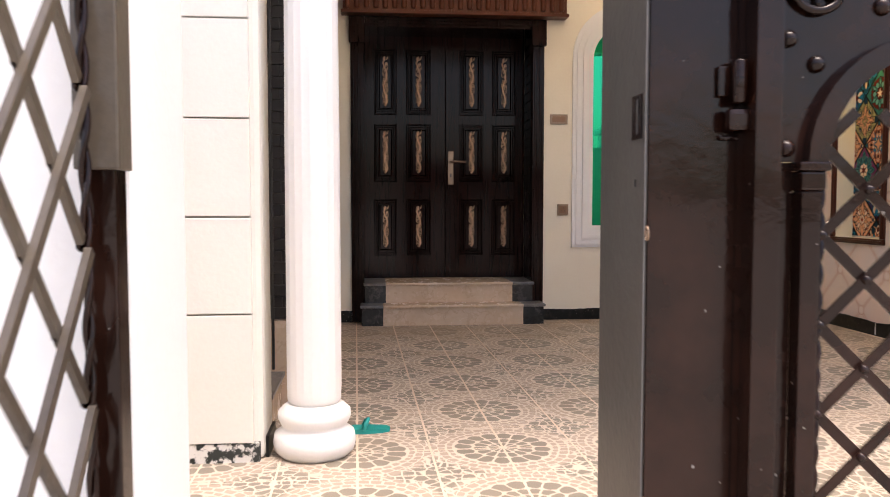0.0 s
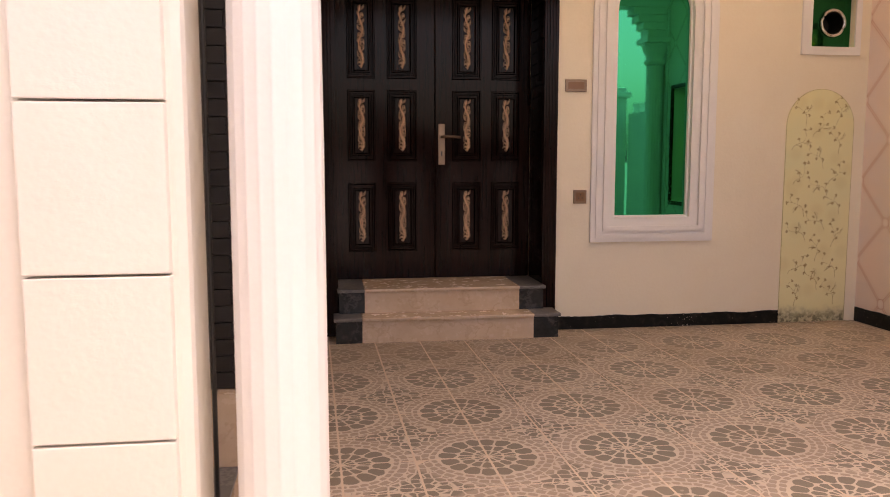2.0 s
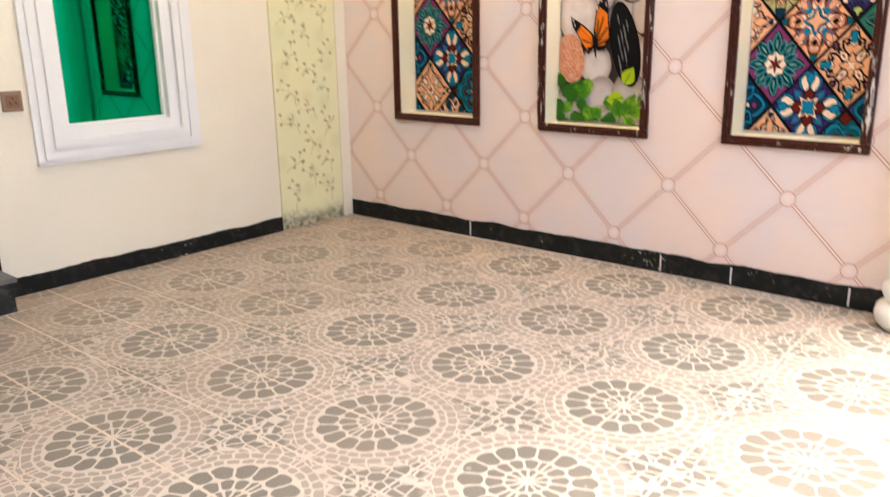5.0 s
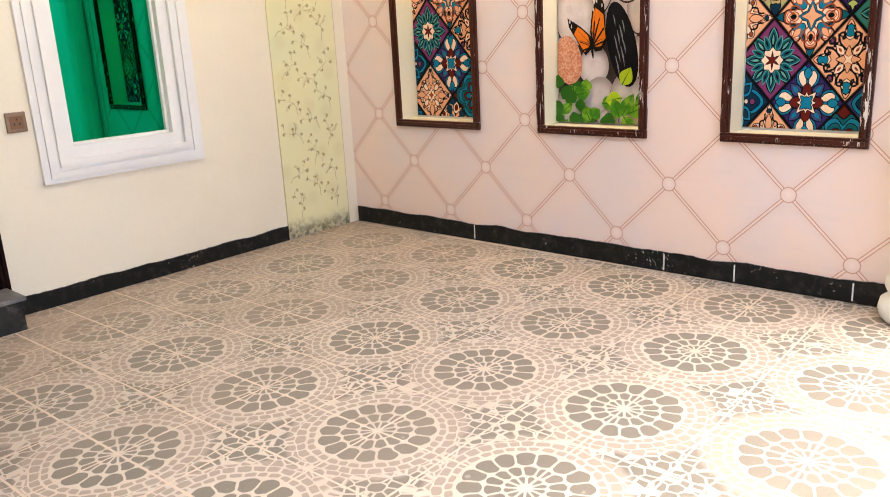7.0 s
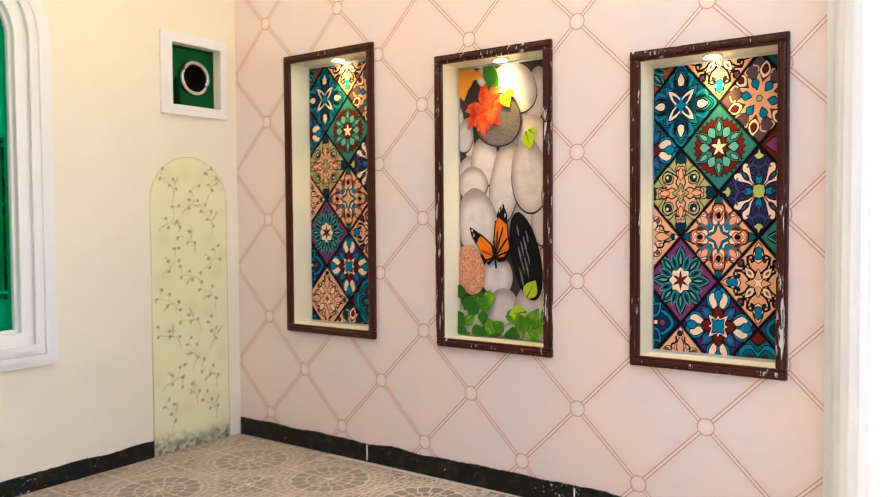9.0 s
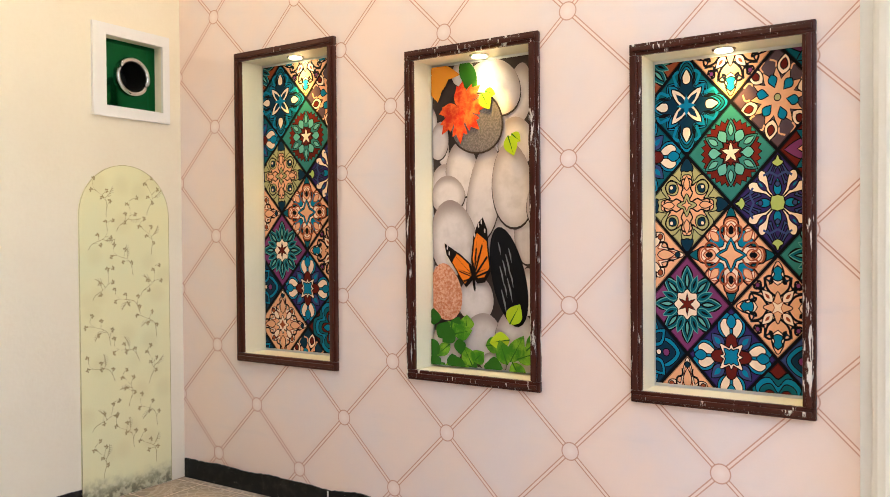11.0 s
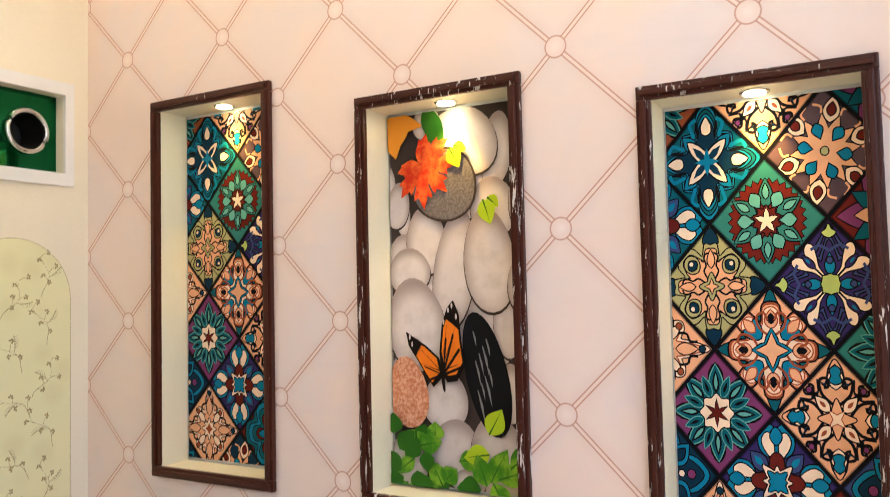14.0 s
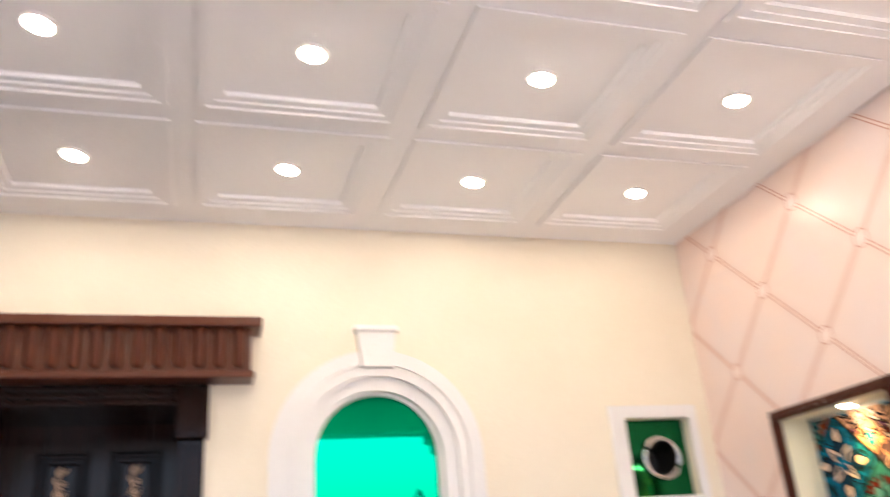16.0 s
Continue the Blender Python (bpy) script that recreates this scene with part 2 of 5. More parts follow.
def print_tint(name, color):
    n = Nodes(name)
    f = n.m("MULTIPLY", n.step(n.noise(30, 3), 0.3, 0.8), 0.3)
    return n.out(n.mix(f, color, tuple(c * 0.6 for c in color)), 0.35, 0.0, 0.06)


def speckled(name, a, b, scale, spec=0.12):
    """A printed colour broken by a second one."""
    n = Nodes(name)
    return n.out(n.mix(n.step(n.noise(scale, 4, 0.65), 0.38, 0.66), a, b), 0.4, 0.0, spec)


def pebble_print():
    """Printed pebbles: pale in the middle, darker to the rim."""
    n = Nodes("printed pebble")
    uv = n.node("ShaderNodeUVMap", uv_map="UVMap").outputs[0]
    u, v, w = n.xyz(uv)
    r = n.m("SQRT", n.m("ADD", n.m("MULTIPLY", u, u), n.m("MULTIPLY", v, v)))
    tone = n.node("ShaderNodeNewGeometry").outputs["Random Per Island"]
    lit = n.mix(tone, (0.80, 0.71, 0.67), (0.64, 0.56, 0.54))
    color = n.mix(n.step(n.m("ADD", r, n.m("MULTIPLY", v, -0.2)), 0.5, 1.12), lit, (0.36, 0.28, 0.255))
    spots = n.m("ADD", n.m("MULTIPLY", n.noise(70, 4, 0.7), 0.22), n.m("MULTIPLY", n.step(n.noise(16, 4), 0.45, 0.75), 0.22))
    return n.out(n.mix(spots, color, (0.36, 0.28, 0.25)), 0.35, 0.0, 0.15)


FLOOR_TURN, FLOOR_AT, FLOOR_TILE = 1.0, (2.088, 7.155), 0.285
M_FLOOR = floor_tiles()
M_PAPER = wallpaper()
M_FLORAL = floral_paper()
M_SPRIG = plain("printed olive brown", (0.42, 0.33, 0.14), 0.6, wear=0.6)
M_PAPEREDGE = plain("frayed paper edge", (0.52, 0.44, 0.24), 0.7, wear=0.5)
M_WOOD = dark_wood()
M_CORNICE = chipped_wood("brown carved wood", (0.075, 0.022, 0.010), 0.9)
M_FRAME = chipped_wood("chipped brown frame paint", (0.04, 0.010, 0.006), 0.602)
M_FRAME2 = chipped_wood("brown frame paint", (0.045, 0.012, 0.007), 0.68)
M_GATE = gate_paint()
M_POSTGREY = painted("paler grey-brown enamel", (0.036, 0.032, 0.027), (0.016, 0.013, 0.010), 0.4, amount=0.8)
M_DUSTY = painted("dusty brown gate enamel", (0.085, 0.066, 0.046), (0.035, 0.025, 0.017), 0.35, amount=0.7)
M_CREAM = painted("cream wall paint", (0.85, 0.78, 0.63), (0.76, 0.66, 0.50), 0.5, amount=0.3)
M_WHITE = painted("white exterior paint", (0.84, 0.83, 0.80), (0.74, 0.71, 0.66), 0.55, amount=0.25)
M_PIER = painted("off-white exterior paint", (0.82, 0.79, 0.72), (0.70, 0.65, 0.56), 0.6, amount=0.3)
M_TRIM = painted("white moulding paint", (0.83, 0.82, 0.80), (0.70, 0.67, 0.64), 0.45, amount=0.22)
M_CEIL = painted("ceiling gypsum paint", (0.92, 0.92, 0.93), (0.87, 0.87, 0.88), 0.6, amount=0.2)
M_LINING = painted("cream niche paint", (0.82, 0.78, 0.62), (0.72, 0.66, 0.48), 0.5, amount=0.3)
M_BASE = flecked("black skirting", (0.008, 0.009, 0.009))
M_BEIGE = marble("beige marble", (0.58, 0.44, 0.31), (0.66, 0.52, 0.39), (0.45, 0.31, 0.2))
M_BLACK = marble("black marble", (0.012, 0.014, 0.015), (0.03, 0.034, 0.036), (0.1, 0.1, 0.1), 0.15)
M_GREYEDGE = marble("dusty dark marble", (0.10, 0.10, 0.10), (0.17, 0.16, 0.15), (0.3, 0.28, 0.25), 0.4)
M_STRIP = plain("black split stone", (0.016, 0.014, 0.014), 0.45, wear=0.5)
M_TILEGROUT = plain("pinkish tile grout", (0.70, 0.57, 0.45), 0.8)
M_GROUT = plain("grey grout", (0.16, 0.15, 0.145), 0.8)
M_GOLD = plain("antique gold", (0.76, 0.50, 0.32), 0.4, 0.25, 0.4)
M_BRONZE = plain("antique bronze", (0.28, 0.19, 0.13), 0.35, 0.8, 0.4)
M_BROWNP = plain("brown switch plastic", (0.22, 0.11, 0.055), 0.3, 0.3)
M_CHROME = plain("chrome", (0.7, 0.7, 0.7), 0.12, 1.0, 0.1)
M_DARK = plain("dark plastic", (0.02, 0.02, 0.02), 0.3)
M_DUCT = plain("dark duct metal", (0.012, 0.011, 0.01), 0.35, 0.3)
M_TEAL = plain("teal rubber", (0.0, 0.3, 0.27), 0.5)
M_ROAD = painted("street concrete", (0.50, 0.455, 0.39), (0.34, 0.31, 0.26), 0.85, amount=0.6, depth=0.003)
M_MOTTLE = mottled("peeled plinth")
M_GLASSG = plain("green mirror glass", (0.003, 0.33, 0.155), 0.015, 1.0, 0.0)
M_GLASSD = plain("dark green vent glass", (0.004, 0.10, 0.03), 0.06, 0.85, 0.0)
M_LAMP = glowing("downlight glow", (1.0, 0.82, 0.60), DOWNLIGHT)
M_SPOT = glowing("niche spot glow", (1.0, 0.85, 0.5), 10.0)
M_LANTERN = glowing("lantern glass", (1.0, 0.98, 0.95), 1.5)
M_PEBBLE = pebble_print()
M_CABLE = plain("black cable", (0.015, 0.015, 0.015), 0.4)

# ---- building helpers ----
def mesh_of(name, bm, mats):
    me = bpy.data.meshes.new(name)
    bmesh.ops.recalc_face_normals(bm, faces=bm.faces)
    bm.to_mesh(me)
    bm.free()
    for m in mats if isinstance(mats, (list, tuple)) else [mats]:
        me.materials.append(m)
    return me


def part(name, bm, material, parent, label=""):
    """One bmesh as one mesh object under a thing or a part."""
    ob = new(name, mesh_of(name, bm, material))
    ob.parent = parent
    return tagged(ob, label)


def solid(name, bm, material, label, category, kind="", group=""):
    return tagged(new(name, mesh_of(name, bm, material)), label, category, group, kind)


def thing(name, label, category, at=(0, 0, 0), group="", kind=""):
    ob = new(name)
    ob.location = at
    ob.empty_display_size = 0.05
    return tagged(ob, label, category, group, kind)


def box(bm, x0, x1, y0, y1, z0, z1, bevel=0.0):
    v = [bm.verts.new((x, y, z)) for x in (x0, x1) for y in (y0, y1) for z in (z0, z1)]
    f = [bm.faces.new([v[i] for i in q]) for q in ((0, 1, 3, 2), (4, 6, 7, 5), (0, 4, 5, 1), (2, 3, 7, 6), (0, 2, 6, 4), (1, 5, 7, 3))]
    if bevel:
        edges = list({e for q in f for e in q.edges})
        bmesh.ops.bevel(bm, geom=edges, offset=bevel, segments=2, affect="EDGES", profile=0.6)
    return bm


def boxed(*a, bevel=0.0):
    return box(bmesh.new(), *a, bevel=bevel)


def plate(bm, outline, holes, place, depth):
    """A flat plate with holes, pushed out by depth. place: (u, v, w) -> point."""
    edges = []
    for loop in (outline, *holes):
        vs = [bm.verts.new(place(u, v, 0.0)) for u, v in loop]
        edges += [bm.edges.new((vs[i], vs[(i + 1) % len(vs)])) for i in range(len(vs))]
    made = bmesh.ops.triangle_fill(bm, use_beauty=True, use_dissolve=False, edges=edges)
    faces = [g for g in made["geom"] if isinstance(g, bmesh.types.BMFace)]
    way = Vector(place(0, 0, depth)) - Vector(place(0, 0, 0))
    out = bmesh.ops.extrude_face_region(bm, geom=faces)
    bmesh.ops.translate(bm, vec=way, verts=[g for g in out["geom"] if isinstance(g, bmesh.types.BMVert)])
    return bm


def front(y):
    """Places on a wall that faces the street: u along x, v up, w back into the wall."""
    return lambda u, v, w: (u, y + w, v)


def side(x):
    """Places on the wall beside the porch: u along y, v up, w into the wall."""
    return lambda u, v, w: (x + w, u, v)


def lathe(bm, profile, at=(0, 0, 0), n=32, flute=0.0, flutes=20, sweep=2 * math.pi):
    rings = []
    for r, z, *cut in profile:
        ring = []
        for i in range(n):
            a = sweep * i / n
            k = r - (flute * abs(math.sin(a * flutes / 2)) ** 0.6 if cut else 0.0)
            ring.append(bm.verts.new((at[0] + k * math.cos(a), at[1] + k * math.sin(a), at[2] + z)))
        rings.append(ring)
    for a, b in zip(rings, rings[1:]):
        for i in range(n):
            f = bm.faces.new((a[i], a[(i + 1) % n], b[(i + 1) % n], b[i]))
            f.smooth = True
    for ring in (rings[0], rings[-1]):
        bm.faces.new(ring)
    return bm


def tube(bm, pts, r, n=8, closed=False):
    pts = [Vector(p) for p in pts]
    rings = []
    for i, p in enumerate(pts):
        a = pts[i - 1] if i or closed else p
        b = pts[(i + 1) % len(pts)] if i + 1 < len(pts) or closed else p
        t = (b - a).normalized()
        s = t.cross(Vector((0, 0, 1)) if abs(t.z) < 0.9 else Vector((1, 0, 0))).normalized()
        u = s.cross(t)
        rings.append([bm.verts.new(p + r * (math.cos(k) * s + math.sin(k) * u)) for k in (2 * math.pi * j / n for j in range(n))])
    pairs = list(zip(rings, rings[1:])) + ([(rings[-1], rings[0])] if closed else [])
    for a, b in pairs:
        for j in range(n):
            f = bm.faces.new((a[j], a[(j + 1) % n], b[(j + 1) % n], b[j]))
            f.smooth = True
    if not closed:
        bm.faces.new(rings[0]), bm.faces.new(rings[-1])
    return bm


def arch_loop(cx, half, z0, spring, n=24):
    pts = [(cx - half, z0), (cx + half, z0)]
    return pts + [(cx + half * math.cos(math.pi * i / n), spring + half * math.sin(math.pi * i / n)) for i in range(n + 1)]


def rect(u0, u1, v0, v1):
    return [(u0, v0), (u1, v0), (u1, v1), (u0, v1)]


def petal(cu, cv, ang, r0, r1, w, n=7, pinch=0.8):
    pts = []
    for s in (1, -1):
        for i in range(n + 1):
            t = i / n if s > 0 else 1 - i / n
            pts.append((r0 + (r1 - r0) * t, s * w * math.sin(math.pi * t ** pinch)))
    c, d = math.cos(ang), math.sin(ang)
    return [(cu + a * c - b * d, cv + a * d + b * c) for k, (a, b) in enumerate(pts) if k not in (n, 2 * n + 1)]


def disc(cu, cv, r, n=20, lobes=0, amp=0.0, turn=0.0):
    return [(cu + r * (1 + amp * math.cos(lobes * (a + turn))) * math.cos(a), cv + r * (1 + amp * math.cos(lobes * (a + turn))) * math.sin(a)) for a in (2 * math.pi * i / n for i in range(n))]


# ---- plan ----
WALL_N, WALL_E, CEIL = 9.37, 4.10, 3.135
COL_Y = 6.0
COLS_X = (0.236, 4.0)
STREET = -0.25
DOOR_X = (0.395, 1.775)
NICHES = [(8.283, 8.936, 0.657, 2.197), (7.252, 7.889, 0.66, 2.07), (6.267, 6.887, 0.666, 1.963)]
WIN_X, WIN_SPRING = 2.535, 2.136

# ---- ground, floor ----
bm = bmesh.new()
rows = [(-600, STREET), (3.1, STREET), (4.3, -0.03), (4.5, -0.03), (600, -0.03)]
grid = [[bm.verts.new((x, y, z)) for x in (-600, -4, 0, 5, 600)] for y, z in rows]
for a, b in zip(grid, grid[1:]):
    for i in range(4):
        bm.faces.new((a[i], a[i + 1], b[i + 1], b[i]))
solid("ground", bm, M_ROAD, "dusty grey concrete street and ramp", "ground", "structure")
floor = solid("floor", boxed(-1.6, 4.1, 4.5, 9.37, -0.028, -0.0012), M_TILEGROUT, "patterned cement tile porch floor", "floor", "structure")

# ---- walls ----
bm = bmesh.new()
holes = [arch_loop(WIN_X, 0.30, 0.735, WIN_SPRING), rect(3.653, 3.98, 1.927, 2.268), rect(*DOOR_X, 0.02, 2.38)]
plate(bm, rect(-1.6, 4.4, -0.02, 3.3), holes, front(WALL_N), 0.42)
wall_north = solid("wall_north", bm, M_CREAM, "cream painted house wall with door and window", "wall", "structure")
solid("wall_house_inside", boxed(-1.6, 4.4, 9.81, 9.9, -0.02, 3.3), M_DARK, "dark wall closing the house behind", "wall", "structure")
bm = bmesh.new()
plate(bm, rect(5.9, WALL_N - 0.001, -0.02, 3.3), [rect(a + 0.02, b - 0.02, c + 0.02, d - 0.02) for a, b, c, d in NICHES], side(WALL_E), 0.145)
wall_east = solid("wall_east", bm, M_PAPER, "pink padded-diamond wallpaper wall with three niches", "wall", "structure")
solid("wall_east_back", boxed(4.246, 4.4, 5.88, WALL_N - 0.001, STREET, 3.3), M_WHITE, "white boundary wall behind the niches", "wall", "structure")
solid("wall_east_front", boxed(4.246, 4.4, 4.59, 5.879, STREET, 1.75), M_WHITE, "white side boundary wall", "wall", "structure")

# white moulded strip where the wallpaper ends beside the column
bm = boxed(4.084, 4.0995, 6.078, 6.142, 0.101, 2.82, bevel=0.003)
box(bm, 4.078, 4.084, 6.084, 6.106, 0.101, 2.82, 0.002)
solid("trim_east", bm, M_TRIM, "white moulded strip ending the wallpaper", "trim", "structure")

# black stone house corner beside the porch
wall_west = solid("wall_west", boxed(-0.3, 0.19, 6.83, WALL_N - 0.002, 0.4, 3.3), M_GROUT, "black split-stone clad house corner", "wall", "structure")
solid("plinth_west", boxed(-1.0, 0.215, 6.76, WALL_N - 0.002, -0.004, 0.4), M_BEIGE, "beige stone plinth under the black wall", "plinth", "structure")
solid("wall_far_west", boxed(-1.7, -1.6, 4.66, 9.7, STREET, 3.3), M_WHITE, "white side wall", "wall", "structure")
solid("wall_west_back", boxed(-1.6, -0.302, 6.95, 7.05, 0.0, 3.3), M_CREAM, "cream recessed side wall", "wall", "structure")

# skirting, with an uneven painted top
def skirting(name, place, u0, u1, h, label):
    bm = bmesh.new()
    n = max(2, int((u1 - u0) / 0.02))
    top = [(u1 - (u1 - u0) * i / n, h + 0.012 * noise.noise((i * 0.11, u0, 3.0)) + 0.004 * noise.noise((i * 0.7, u0, 9.0))) for i in range(n + 1)]
    plate(bm, [(u0, 0.0), (u1, 0.0)] + top, [], place, -0.009)
    return solid(name, bm, M_BASE, label, "skirting", "structure")


skirting("baseboard_north", front(WALL_N), 1.862, 3.5, 0.088, "black skirting tiles below cream wall")
skirting("baseboard_west", front(WALL_N), 0.216, 0.302, 0.088, "short black skirting beside the door")
skirting("baseboard_east", side(WALL_E), 6.1, WALL_N - 0.01, 0.1, "black skirting tiles with white joints")
for y in (6.275, 6.789, 7.143, 8.35):
    solid("baseboard_joint", boxed(4.087, 4.0908, y, y + 0.006, 0.01, 0.09), M_TRIM, "thin white skirting joint", "joint", "structure")

# ---- ceiling: gypsum coffers ----
bm = bmesh.new()
CX = [3.615 - 0.747 * i for i in range(7)]
CY = [8.885 - 0.733 * i for i in range(5)]
holes = [rect(x - 0.29, x + 0.29, y - 0.29, y + 0.29) for x in CX for y in CY]
plate(bm, rect(-1.6, 4.1, 5.7, WALL_N), holes, lambda u, v, w: (u, v, CEIL + w), 0.02)
for x in CX:
    for y in CY:
        for k, (o, h) in enumerate(((0.33, -0.010), (0.302, -0.003), (0.274, 0.004))):
            i = o - 0.028
            pl = (lambda z: (lambda u, v, w: (u, v, z + w)))(CEIL + h)
            plate(bm, rect(x - o, x + o, y - o, y + o), [rect(x - i, x + i, y - i, y + i)], pl, 0.0158 if k == 2 else 0.0068)
box(bm, -1.6, 4.1, 5.7, WALL_N, CEIL + 0.02, CEIL + 0.2)
solid("ceiling", bm, M_CEIL, "white gypsum coffered porch ceiling", "ceiling", "structure")
solid("roof_slab", boxed(-1.9, 4.6, 5.45, 9.8, CEIL + 0.205, CEIL + 0.45), M_WHITE, "white concrete porch roof edge", "roof", "structure")

# front beam with stepped corbels at the columns
bm = boxed(-1.6, 4.245, COL_Y - 0.12, COL_Y + 0.12, 2.82, CEIL - 0.001)
for cx in COLS_X:
    for k in range(4):
        w = 0.14 + 0.055 * k
        box(bm, cx - w, cx + min(w, 4.245 - cx), COL_Y - 0.11, COL_Y + 0.11, 2.50 + 0.08 * k, 2.58 + 0.08 * k, 0.012)
solid("beam_front", bm, M_WHITE, "white porch beam with stepped corbels", "beam", "structure")

# ---- porch columns ----
def column(at, label):
    ob = thing("column", label, "column", at, "porch columns")
    part("shaft", lathe(bmesh.new(), [(0.095, 0.2), (0.102, 0.215), (0.102, 0.24), (0.104, 0.26, 1), (0.103, 1.2, 1), (0.097, 2.18, 1), (0.095, 2.2)], n=160, flute=0.0028, flutes=20), M_WHITE, ob)
    base = [(0.13, 0.0), (0.15, 0.02), (0.158, 0.05), (0.152, 0.085), (0.128, 0.103), (0.122, 0.112), (0.128, 0.122), (0.139, 0.145), (0.137, 0.17), (0.116, 0.19), (0.103, 0.2)]
    part("base", lathe(bmesh.new(), base, n=48), M_WHITE, ob, "round moulded column base")
    cap = [(0.105, 2.2), (0.125, 2.22), (0.125, 2.25), (0.108, 2.265), (0.11, 2.31), (0.14, 2.36), (0.155, 2.4), (0.155, 2.44)]
    part("capital", lathe(bmesh.new(), cap, n=48), M_WHITE, ob)
    part("abacus", boxed(-0.165, 0.165, -0.165, 0.165, 2.44, 2.499, bevel=0.01), M_WHITE, ob)
    return ob


column((COLS_X[0], COL_Y, 0.0), "white fluted round column on a moulded base")
column((COLS_X[1], COL_Y, 0.0), "white fluted round column against the wallpaper wall")

# ---- grooved pier ----
ob = thing("pier", "off-white pier with horizontal grooves and peeled plinth", "pier", (0.0, 6.02, 0))
part("core", boxed(-0.78, 0.055, -0.085, 0.16, 0.0, 2.82, bevel=0.025), M_PIER, ob)
for k in range(8):
    z = 0.552 + 0.357 * (k - 1)
    part("block", boxed(-0.272, 0.018, -0.12, -0.08, 0.074 if k == 0 else z + 0.003, z + 0.354, bevel=0.003), M_PIER, ob)
part("plinth_face", boxed(-0.278, 0.04, -0.117, -0.086, 0.0, 0.07), M_MOTTLE, ob, "peeled black and white plinth")
part("plinth_side", boxed(0.056, 0.068, -0.06, 0.15, 0.0, 0.08), M_BASE, ob)
bm = tube(bmesh.new(), [(0.067, 6.13, z) for z in (0.3, 0.8, 1.2, 2.0, 2.7)], 0.006)
solid("cable", bm, M_CABLE, "black cable running down beside the pier", "cable")

# side steps up to the black stone corner
st = thing("side_steps", "two small beige steps with dark nosing beside the pier", "steps", (-0.2, 6.4, 0))
for k in range(2):
    part("riser", boxed(-0.75, 0.23 - 0.14 * k, -0.1 + 0.16 * k, 0.358, 0.0 if k == 0 else 0.161, 0.14 + 0.16 * k), M_BEIGE, st)
    part("tread", boxed(-0.75, 0.245 - 0.14 * k, -0.12 + 0.16 * k, 0.358, 0.1405 + 0.16 * k, 0.16 + 0.16 * k, bevel=0.004), M_GREYEDGE, st, "dusty dark tread")

# teal slipper behind the column
sl = thing("slipper", "teal rubber slipper on the tiles by the column", "slipper", (0.40, 6.27, 0.0))
bm = bmesh.new()
outline = [(0.12 * math.cos(a) + 0.012 * math.cos(2 * a), 0.042 * math.sin(a) * (1 + 0.25 * math.cos(a))) for a in (2 * math.pi * i / 28 for i in range(28))]
plate(bm, outline, [], lambda u, v, w: (u, v, 0.0 + w), 0.018)
part("sole", bm, M_TEAL, sl)
part("strap", tube(bmesh.new(), [(0.02, -0.042, 0.014), (0.03, -0.03, 0.04), (0.04, 0.0, 0.052), (0.03, 0.03, 0.04), (0.02, 0.042, 0.014)], 0.009), M_TEAL, sl)

# ---- gate pier and boundary wall ----
solid("gate_pier", boxed(-0.5, 0.07, 4.27, 4.65, STREET - 0.02, 2.9, bevel=0.008), M_WHITE, "white plastered gate pier", "pier", "structure")
solid("boundary_wall", boxed(-12.0, -0.502, 4.35, 4.58, STREET - 0.02, 1.9), M_WHITE, "white boundary wall along the street", "wall", "structure")
solid("boundary_wall_east", boxed(4.402, 14.0, 4.35, 4.58, STREET - 0.02, 1.9), M_WHITE, "white boundary wall along the street", "wall", "structure")
solid("boundary_wall_gate", boxed(3.172, 3.808, 4.35, 4.58, STREET - 0.02, 1.75), M_WHITE, "white wall beside the gate leaves", "wall", "structure")

# ---- entrance door ----
def scroll(bm, x, z0, z1, y, r=0.0055):
    """A carved vine: a wavy stem with curls on alternate sides."""
    n, h = 36, z1 - z0
    tube(bm, [(x + 0.014 * math.sin(i / n * 4 * math.pi), y, z0 + h * i / n) for i in range(n + 1)], r, 6)
    for k in range(9):
        s = 1 if k % 2 else -1
        cz, rr = z0 + h * (k + 0.5) / 9, 0.016 if k % 3 else 0.021
        tube(bm, [(x + s * (0.008 + 0.7 * rr * math.cos(a) * (1 - a / 9)), y - 0.001, cz + rr * math.sin(a) * (1 - a / 9)) for a in (j * 0.55 for j in range(11))], r * 0.75, 5)
        tube(bm, [(x - s * 0.006, y, cz), (x - s * 0.02, y - 0.001, cz + 0.012), (x - s * 0.024, y, cz + 0.024)], r * 0.7, 5)
    return bm


def ridge(bm, u0, u1, v0, v1, w, h):
    """A mitred moulding round a panel, with sloping faces."""
    loops = []
    for k, y in ((0.0, 0.0115), (0.35, 0.012 - h), (0.6, 0.012 - h), (1.0, 0.0115)):
        g = w * k
        loops.append([bm.verts.new((u, y, v)) for u, v in rect(u0 + g, u1 - g, v0 + g, v1 - g)])
    for p, q in zip(loops, loops[1:]):
        for i in range(4):
            bm.faces.new((p[i], p[(i + 1) % 4], q[(i + 1) % 4], q[i]))


